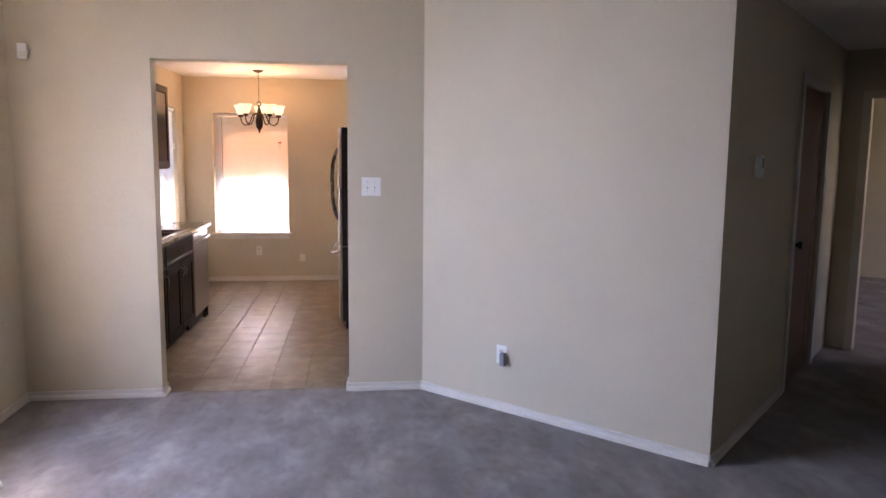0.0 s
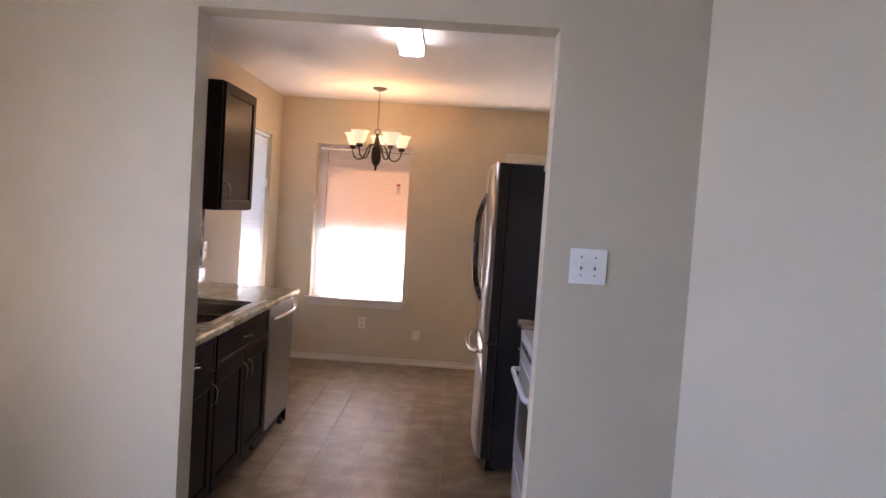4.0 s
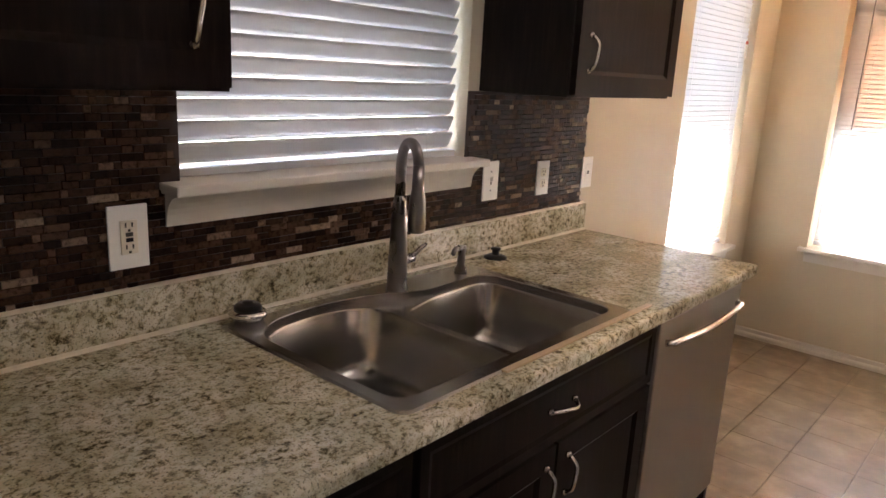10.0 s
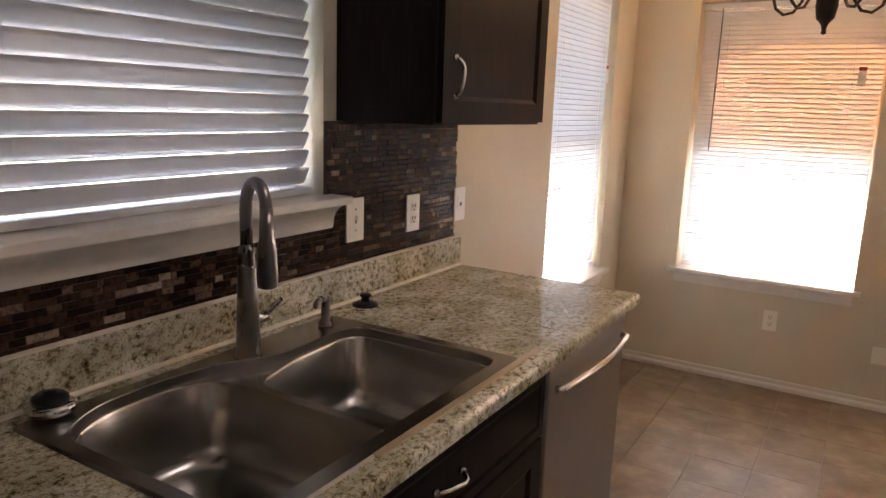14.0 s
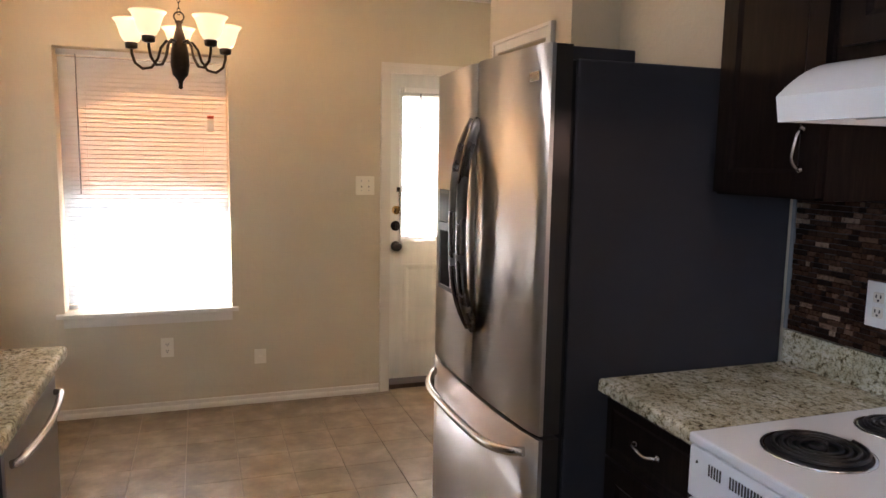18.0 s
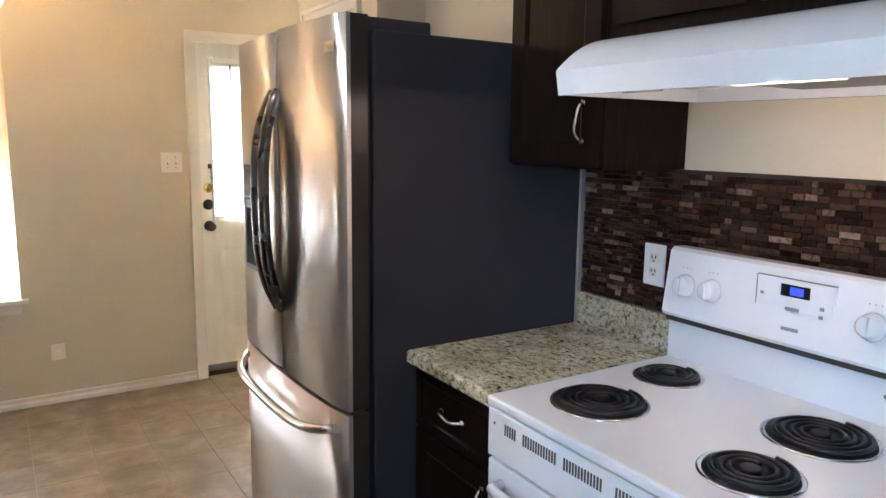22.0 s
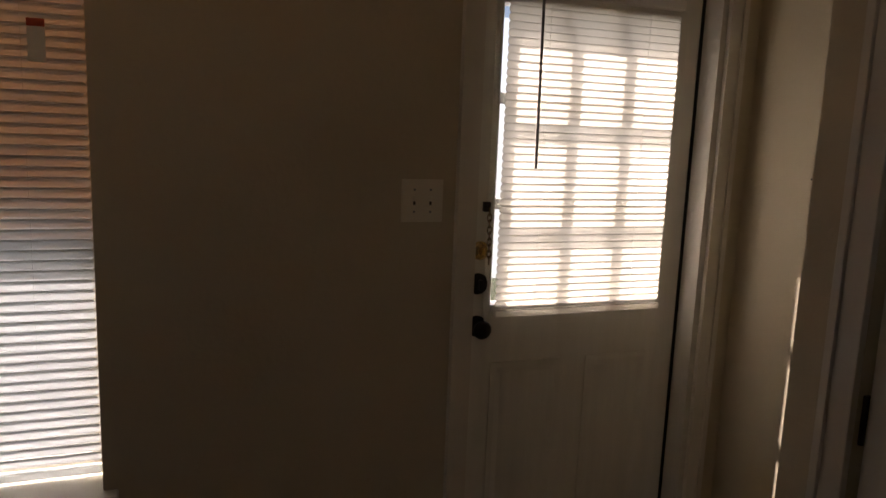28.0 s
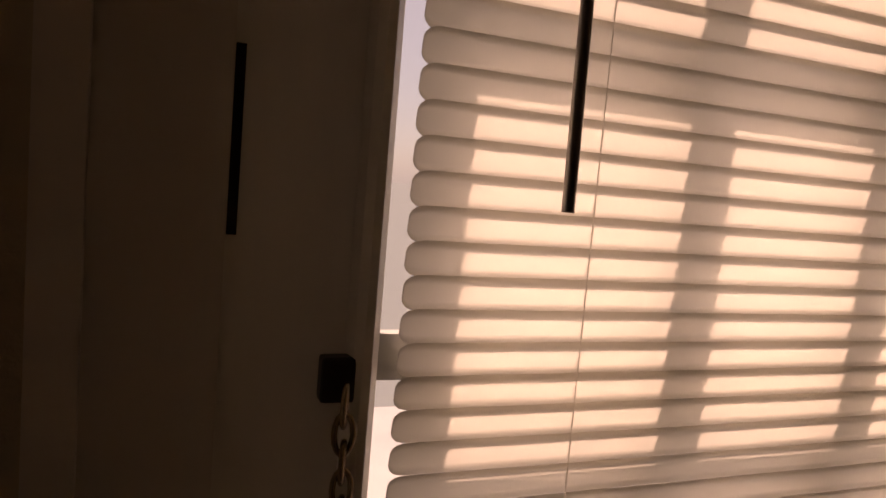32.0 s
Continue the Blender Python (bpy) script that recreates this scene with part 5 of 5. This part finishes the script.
def chandelier():
    x, y = CH.x, CH.y
    root = thing("chandelier", (x, y, CZ), "bronze five-arm chandelier with lit frosted shades", "chandelier")
    part("canopy", lathe(bmesh.new(), [(0.062, 0), (0.060, -0.008), (0.035, -0.022), (0.010, -0.030), (0.0, -0.031)], 24, (x, y, CZ)), BRONZE, root)
    bm = bmesh.new()
    z = CZ - 0.03
    k = 0
    while z > 2.165:
        side = Vector((1, 0, 0)) if k % 2 else Vector((0, 1, 0))
        c = Vector((x, y, z - 0.014))
        tube(bm, [c + side * 0.007 * math.cos(a) + Vector((0, 0, 0.017 * math.sin(a))) for a in [math.tau * j / 10 for j in range(11)]], 0.0018, 5, False)
        z -= 0.027
        k += 1
    part("chain", bm, BRONZE, root)
    part("loop", tube(bmesh.new(), [(x + 0.022 * math.cos(a), y, 2.135 + 0.022 * math.sin(a)) for a in [math.tau * j / 14 for j in range(15)]], 0.004, 6, False), BRONZE, root)
    part("column", lathe(bmesh.new(), [(0.004, 2.12), (0.02, 2.112), (0.012, 2.10), (0.015, 2.085), (0.030, 2.03), (0.040, 1.97), (0.042, 1.92), (0.034, 1.872), (0.022, 1.860), (0.012, 1.845), (0.008, 1.825), (0.011, 1.815), (0.0, 1.808)], 20, (x, y, 0)), BRONZE, root)
    for k in range(5):
        a = radians(20 + 72 * k)
        d = Vector((math.cos(a), math.sin(a), 0))
        c = Vector((x, y, 0))
        pts = [c + d * r + Vector((0, 0, z)) for r, z in ((0.03, 2.02), (0.06, 2.025), (0.085, 1.995), (0.10, 1.945), (0.13, 1.905), (0.17, 1.898), (0.205, 1.925), (0.217, 1.965), (0.218, 1.99))]
        arm = part("arm", tube(bmesh.new(), pts, 0.0065, 8), BRONZE, root)
        e = c + d * 0.218
        part("socket_cup", lathe(bmesh.new(), [(0.012, 1.985), (0.026, 1.99), (0.029, 2.012), (0.024, 2.016), (0.0, 2.016)], 16, (e.x, e.y, 0)), BRONZE, arm)
        part("shade", lathe(bmesh.new(), [(0.022, 2.014), (0.034, 2.022), (0.047, 2.045), (0.055, 2.075), (0.064, 2.10), (0.078, 2.118), (0.074, 2.118), (0.058, 2.098), (0.050, 2.072), (0.040, 2.045), (0.028, 2.028), (0.0, 2.024)], 24, (e.x, e.y, 0)), SHADE, arm, "lit amber frosted glass shade")
        point_light("chandelier_bulb", (e.x, e.y, 2.15), 0.125, (1.0, 0.62, 0.27), 0.03)


chandelier()


def wrap_light():
    root = thing("ceiling_light", (-0.70, 6.24, CZ), "lit white wraparound ceiling light", "ceiling light")
    part("base_pan", boxes((-0.775, -0.625, 5.91, 6.57, CZ - 0.02, CZ)), ENAMEL, root)
    bm = bmesh.new()
    prism(bm, [(-0.77, CZ - 0.021), (-0.765, CZ - 0.06), (-0.745, CZ - 0.078), (-0.655, CZ - 0.078), (-0.635, CZ - 0.06), (-0.63, CZ - 0.021)], "y", 5.925, 6.555)
    part("diffuser", bm, DIFFUSER, root, "glowing ribbed diffuser")
    for y in (5.912, 6.556):
        part("end_cap", boxes((-0.773, -0.627, y, y + 0.012, CZ - 0.074, CZ - 0.0205)), ENAMEL, root)


wrap_light()


# ---- wall plates ----
def plate(name, centre, out, across, width, height, mat, label, category, kind):
    """A wall plate with its fittings; out points into the room, across along the wall."""
    c, o, a, up = Vector(centre), Vector(out).normalized(), Vector(across).normalized(), Vector((0, 0, 1))
    root = thing(name, centre, label, category)

    def slab_at(nm, u, z, w, h, d0, d1, m, parent, bev=0.0):
        bm = box(bmesh.new(), -w / 2, w / 2, d0, d1, -h / 2, h / 2, bev)
        t = Matrix((a, o, up)).transposed().to_4x4()
        t.translation = c + a * u + up * z
        bmesh.ops.transform(bm, matrix=t, verts=bm.verts)
        return part(nm, bm, m, parent)
    slab_at("plate", 0, 0, width, height, 0.0, 0.006, mat, root, 0.002)
    if kind == "toggle":
        n = 2 if width > 0.1 else 1
        for k in range(n):
            u = (k - (n - 1) / 2) * 0.046
            slab_at("slot", u, 0, 0.0105, 0.025, 0.0055, 0.0064, mat, root)
            slab_at("toggle", u, 0.006, 0.0085, 0.014, 0.0060, 0.0165, mat, root, 0.002)
            # Dark patch that paints in the toggle's shadow on the slot.
            slab_at("painted_toggle_shade", u, -0.0065, 0.0065, 0.010, 0.0062, 0.0067, SLOT, root)
            for z in (0.030, -0.030):
                slab_at("screw", u, z, 0.006, 0.006, 0.0055, 0.0068, GASKET, root, 0.001)
    elif kind in ("outlet", "gfci"):
        if kind == "gfci":
            face = slab_at("receptacle", 0, 0, 0.034, 0.068, 0.005, 0.0085, IVORY, root, 0.001)
            slab_at("test_button", 0, 0.006, 0.014, 0.008, 0.0085, 0.0098, SLOT, face)
            slab_at("reset_button", 0, -0.005, 0.014, 0.008, 0.0085, 0.0098, BLACK, face)
            spots = (0.022, -0.022)
        else:
            spots = (0.0195, -0.0195)
            for z in spots:
                slab_at("receptacle", 0, z, 0.030, 0.027, 0.005, 0.0078, IVORY, root, 0.003)
        for z in spots:
            for u in (-0.0065, 0.0065):
                slab_at("slot", u, z + 0.003, 0.003, 0.009, 0.0075, 0.0092, SLOT, root)
            slab_at("slot", 0, z - 0.008, 0.005, 0.005, 0.0075, 0.0092, SLOT, root)
    elif kind == "jack":
        slab_at("jack", 0.0, -0.012, 0.022, 0.032, 0.0055, 0.020, mat, root, 0.002)
    elif kind == "phone":
        slab_at("insert", 0, 0, 0.030, 0.062, 0.005, 0.008, mat, root, 0.002)
        slab_at("socket", 0, 0.0, 0.012, 0.012, 0.0078, 0.0088, SLOT, root)
    return root


MO = WX + 0.009
plate("light_switch", (0.080, SY, 1.357), (0, -1, 0), (1, 0, 0), 0.122, 0.118, PLATE, "white two-gang toggle switch on the partition", "light switch", "toggle")
plate("light_switch", (-0.027, NY, 1.335), (0, -1, 0), (1, 0, 0), 0.118, 0.116, IVORY, "ivory two-gang toggle switch beside the back door", "light switch", "toggle")
plate("wall_outlet", (MO, 5.302, 1.128), (1, 0, 0), (0, 1, 0), 0.080, 0.128, PLATE, "white safety outlet on the mosaic", "wall outlet", "gfci")
plate("light_switch", (MO, 6.462, 1.148), (1, 0, 0), (0, 1, 0), 0.076, 0.124, PLATE, "white single toggle switch on the mosaic", "light switch", "toggle")
plate("wall_outlet", (MO, 6.758, 1.136), (1, 0, 0), (0, 1, 0), 0.072, 0.118, PLATE, "white double outlet on the mosaic", "wall outlet", "outlet")
plate("phone_plate", (MO, 7.058, 1.135), (1, 0, 0), (0, 1, 0), 0.070, 0.116, PLATE, "white phone plate at the mosaic's end", "wall plate", "phone")
plate("wall_outlet", (EX - 0.009, 6.018, 1.150), (-1, 0, 0), (0, -1, 0), 0.074, 0.120, PLATE, "white double outlet beside the range", "wall outlet", "outlet")
plate("wall_outlet", (-1.206, NY, 0.382), (0, -1, 0), (1, 0, 0), 0.070, 0.114, IVORY, "ivory double outlet under the window", "wall outlet", "outlet")
plate("cable_plate", (-0.677, NY, 0.290), (0, -1, 0), (1, 0, 0), 0.070, 0.090, IVORY, "ivory cable plate near the floor", "wall plate", "jack")
plate("wall_outlet", (WX, 8.27, 0.37), (1, 0, 0), (0, 1, 0), 0.070, 0.114, IVORY, "ivory outlet under the nook window", "wall outlet", "outlet")
LP = A + AB * 0.640
plate("wall_outlet", (LP.x, LP.y, 0.352), N45, AB, 0.074, 0.116, PLATE, "white double outlet on the slanted wall", "wall outlet", "outlet")
tl = Matrix((AB, N45, (0, 0, 1))).transposed().to_4x4()
tl.translation = LP + AB * 0.022 + N45 * 0.008 + Vector((0, 0, 0.329))
bm = box(bmesh.new(), -0.016, 0.016, 0.0, 0.03, -0.04, 0.04, 0.004)
bmesh.ops.transform(bm, matrix=tl, verts=bm.verts)
tagged(part("plug_adapter", bm, GASKET), "grey plug-in adapter in the outlet", "plug adapter")

# ---- small things on walls and glass ----
def sensor():
    root = thing("motion_sensor", (WX + 0.10, SY - 0.045, 2.145), "white corner motion sensor high on the wall", "motion sensor")
    m = Matrix.Translation((WX + 0.105, SY - 0.040, 2.145)) @ Matrix.Rotation(radians(30), 4, "Z")
    bm = box(bmesh.new(), -0.026, 0.026, -0.018, 0.018, -0.046, 0.046, 0.008)
    bmesh.ops.transform(bm, matrix=m, verts=bm.verts)
    part("housing", bm, PLATE, root)
    bm = box(bmesh.new(), -0.017, 0.017, -0.021, -0.017, -0.034, -0.002, 0.001)
    bmesh.ops.transform(bm, matrix=m, verts=bm.verts)
    part("lens", bm, IVORY, root)
    part("bracket", boxes((WX + 0.085, WX + 0.125, SY - 0.030, SY, 2.13, 2.16)), PLATE, root)


sensor()


def thermostat():
    c = B + U * 0.533 + Vector((0, 0, 1.515))
    root = thing("thermostat", c, "small white thermostat on the hall wall", "thermostat")
    m = Matrix((U, V, (0, 0, 1))).transposed().to_4x4()
    m.translation = c
    bm = box(bmesh.new(), -0.05, 0.05, 0.0, 0.028, -0.06, 0.06, 0.006)
    bmesh.ops.transform(bm, matrix=m, verts=bm.verts)
    part("housing", bm, PLATE, root)
    bm = box(bmesh.new(), -0.005, 0.035, 0.027, 0.030, -0.01, 0.045, 0.001)
    bmesh.ops.transform(bm, matrix=m, verts=bm.verts)
    part("screen", bm, GASKET, root)


thermostat()


def hall_door():
    root = thing("door_hall", B + U * 1.96, "orange-brown hall closet door, closed", "door", kind="structure")
    m = Matrix((U, V, (0, 0, 1))).transposed().to_4x4()
    m.translation = B

    def laid(bm):
        bmesh.ops.transform(bm, matrix=m, verts=bm.verts)
        return bm
    part("door_slab", laid(panelled(1.555, 2.375, -0.055, -0.02, 0.012, 2.045, "y", 1, 0.11, 0.006, 0.02)), BROWNDOOR, root)
    part("knob", laid(lathe(bmesh.new(), [(0.028, 0), (0.028, 0.006), (0.012, 0.012), (0.012, 0.032), (0.026, 0.044), (0.024, 0.062), (0.0, 0.064)], 20, (1.635, -0.02, 0.99), Matrix.Rotation(radians(-90), 4, "X"))), BRONZE, root)
    bm = boxes((1.487, 1.55, 0.0, 0.016, 0.0, 2.05), (2.38, 2.443, 0.0, 0.016, 0.0, 2.05), (1.487, 2.443, 0.0, 0.016, 2.0505, 2.113))
    tagged(part("trim_hall_door", laid(bm), TRIM), "white casing of the hall closet", "door casing", kind="structure")
    bm = boxes((3.052, 3.07, 0.138, 0.2, 0.0, 2.05), (3.052, 3.07, 1.0, 1.062, 0.0, 2.05), (3.052, 3.07, 0.138, 1.062, 2.0505, 2.113))
    tagged(part("trim_bedroom_door", laid(bm), TRIM), "white casing of the bedroom doorway", "door casing", kind="structure")


hall_door()


def sticker(name, axis, face, a, z, w, h, label):
    bm = bmesh.new()
    red = bmesh.new()
    if axis == "x":
        box(bm, a - w / 2, a + w / 2, face, face + 0.0008, z - h / 2, z + h / 2)
        box(red, a - w / 2, a + w / 2, face - 0.0006, face - 0.0001, z + h * 0.32, z + h / 2)
    else:
        box(bm, face, face + 0.0008, a - w / 2, a + w / 2, z - h / 2, z + h / 2)
        box(red, face + 0.0009, face + 0.0014, a - w / 2, a + w / 2, z + h * 0.32, z + h / 2)
    root = tagged(part(name, bm, PLATE), label, "warning tag")
    part("red_band", red, plain("red_print", (0.45, 0.06, 0.03), 0.5), root)


sticker("warning_tag", "x", NY + 0.012, -0.935, 1.685, 0.036, 0.095, "white warning tag with red band on the blind")
sticker("warning_tag", "y", WX - 0.012, 8.615, 1.667, 0.036, 0.085, "white warning tag with red band on the nook blind")


tagged(part("wall_nail", lathe(bmesh.new(), [(0.003, 0), (0.003, 0.004), (0.0, 0.005)], 8, (1.12, 8.811, 1.425), Matrix.Rotation(radians(-90), 4, "Y")), SLOT), "small dark nail in the greige wall", "nail")


def debris():
    bm = bmesh.new()
    for k in range(3):
        made = bmesh.ops.create_icosphere(bm, subdivisions=2, radius=0.02, matrix=Matrix.Translation((-1.725 + 0.022 * k, 3.345 + 0.012 * (k % 2), 0.016 - 0.002 * k)))["verts"]
        for v in made:
            v.co += Vector(noise.noise_vector(v.co * 60)) * 0.007
    tagged(part("paper_scrap", bm, PLATE), "crumpled white paper scrap on the carpet", "paper scrap")


debris()


# ---- mosaic backsplash ----
def tile_data(w, h, d, axis):
    """A small tile with a chamfered face, centred; it stands out by d along +x or -x."""
    s = 1 if axis > 0 else -1
    e = 0.0006
    v = [(0, -w / 2, -h / 2), (0, w / 2, -h / 2), (0, w / 2, h / 2), (0, -w / 2, h / 2), (s * d, -w / 2 + e, -h / 2 + e), (s * d, w / 2 - e, -h / 2 + e), (s * d, w / 2 - e, h / 2 - e), (s * d, -w / 2 + e, h / 2 - e)]
    f = [(4, 5, 6, 7), (0, 1, 5, 4), (1, 2, 6, 5), (2, 3, 7, 6), (3, 0, 4, 7)]
    if s < 0:
        f = [q[::-1] for q in f]
    return v, f


def mosaic(parent_name, face, s, y0, y1, z0, z1, blocked, near, label):
    root = tagged(part(parent_name, boxes(tuple([*sorted((face, face + s * 0.0035)), y0, y1, z0, z1]) if not blocked else (min(face, face + s * 0.0035), max(face, face + s * 0.0035), y0, y1, z0, blocked[2])), GROUTDARK), label, "backsplash", kind="structure")
    if blocked:
        for a, b in ((y0, blocked[0]), (blocked[1], y1)):
            part("grout_bed", boxes((min(face, face + s * 0.0035), max(face, face + s * 0.0035), a, b, blocked[2], z1)), GROUTDARK, root)
    rng = random.Random(11 if s > 0 else 23)
    h, gap = 0.0148, 0.0005
    shared = {}
    verts, faces = [], []
    count = 0
    rows = int((z1 - z0) / (h + gap))
    for r in range(rows):
        z = z0 + gap + h / 2 + r * (h + gap)
        y = y0 + rng.choice((0.0, 0.012, 0.02)) + 0.001
        while y < y1 - 0.012:
            w = min(rng.choice((0.015, 0.022, 0.030, 0.030, 0.047, 0.060)), y1 - y)
            mid = y + w / 2
            free = not (blocked and z + h / 2 > blocked[2] and mid + w / 2 > blocked[0] and mid - w / 2 < blocked[1])
            if free:
                d = rng.choice((0.0050, 0.0055, 0.0060))
                if count < 300 and near[0] < mid < near[1]:
                    key = (round(w, 3), d)
                    if key not in shared:
                        v, f = tile_data(w - gap, h, d, s)
                        data = bpy.data.meshes.new("tile")
                        data.from_pydata(v, [], f)
                        data.materials.append(MOSAIC)
                        shared[key] = data
                    piece("tile", shared[key], root, (face + s * 0.0034, mid, z))
                    count += 1
                else:
                    v, f = tile_data(w - gap, h, d, s)
                    n = len(verts)
                    verts += [(face + s * 0.0034 + p[0], mid + p[1], z + p[2]) for p in v]
                    faces += [tuple(n + k for k in q) for q in f]
            y += w
    data = bpy.data.meshes.new("tile_field")
    data.from_pydata(verts, [], faces)
    data.materials.append(MOSAIC)
    ob = new("tile_field", data)
    ob.parent = root
    tagged(ob, "brown stone and glass mosaic strips", kind="stuff")


mosaic("backsplash_sink", WX, 1, 4.722, 7.035, 1.0165, 1.424, (5.42, 6.34, 1.143), (5.0, 5.43), "brown stone and glass strip mosaic behind the sink")
mosaic("backsplash_range", EX, -1, 4.722, 6.318, 1.0165, 1.424, None, (5.80, 6.30), "brown stone and glass strip mosaic behind the range")
tagged(part("edge_trim", boxes((EX - 0.012, EX - 0.0005, 6.3185, 6.330, 1.0165, 1.424)), GASKET), "grey metal edge trim of the mosaic", "edge trim")


# ---- floor tiles ----
def floor_tiles(floor):
    w, l, gap, t = 0.247, 0.249, 0.0034, 0.006
    shared = {}
    x = -0.853 - 6 * w
    while x < 1.12:
        y = 7.716 - 13 * l
        while y < NY + 0.16:
            a0, a1 = max(x, WX), min(x + w, 1.12)
            b0, b1 = max(y, 4.675), min(y + l, NY + 0.02)
            if a1 - a0 > 0.02 and b1 - b0 > 0.02:
                key = (round(a1 - a0, 3), round(b1 - b0, 3))
                if key not in shared:
                    ww, ll, e = (a1 - a0 - gap) / 2, (b1 - b0 - 0.0018) / 2, 0.0008
                    v = [(-ww, -ll, 0), (ww, -ll, 0), (ww, ll, 0), (-ww, ll, 0), (-ww + e, -ll + e / 3, t), (ww - e, -ll + e / 3, t), (ww - e, ll - e / 3, t), (-ww + e, ll - e / 3, t)]
                    f = [(4, 5, 6, 7), (0, 1, 5, 4), (1, 2, 6, 5), (2, 3, 7, 6), (3, 0, 4, 7)]
                    data = bpy.data.meshes.new("floor_tile")
                    data.from_pydata(v, [], f)
                    data.materials.append(TILE)
                    shared[key] = data
                piece("floor_tile", shared[key], floor, ((a0 + a1) / 2, (b0 + b1) / 2, -0.0062))
            y += l
        x += w


floor_tiles(bpy.data.objects["floor_kitchen"])
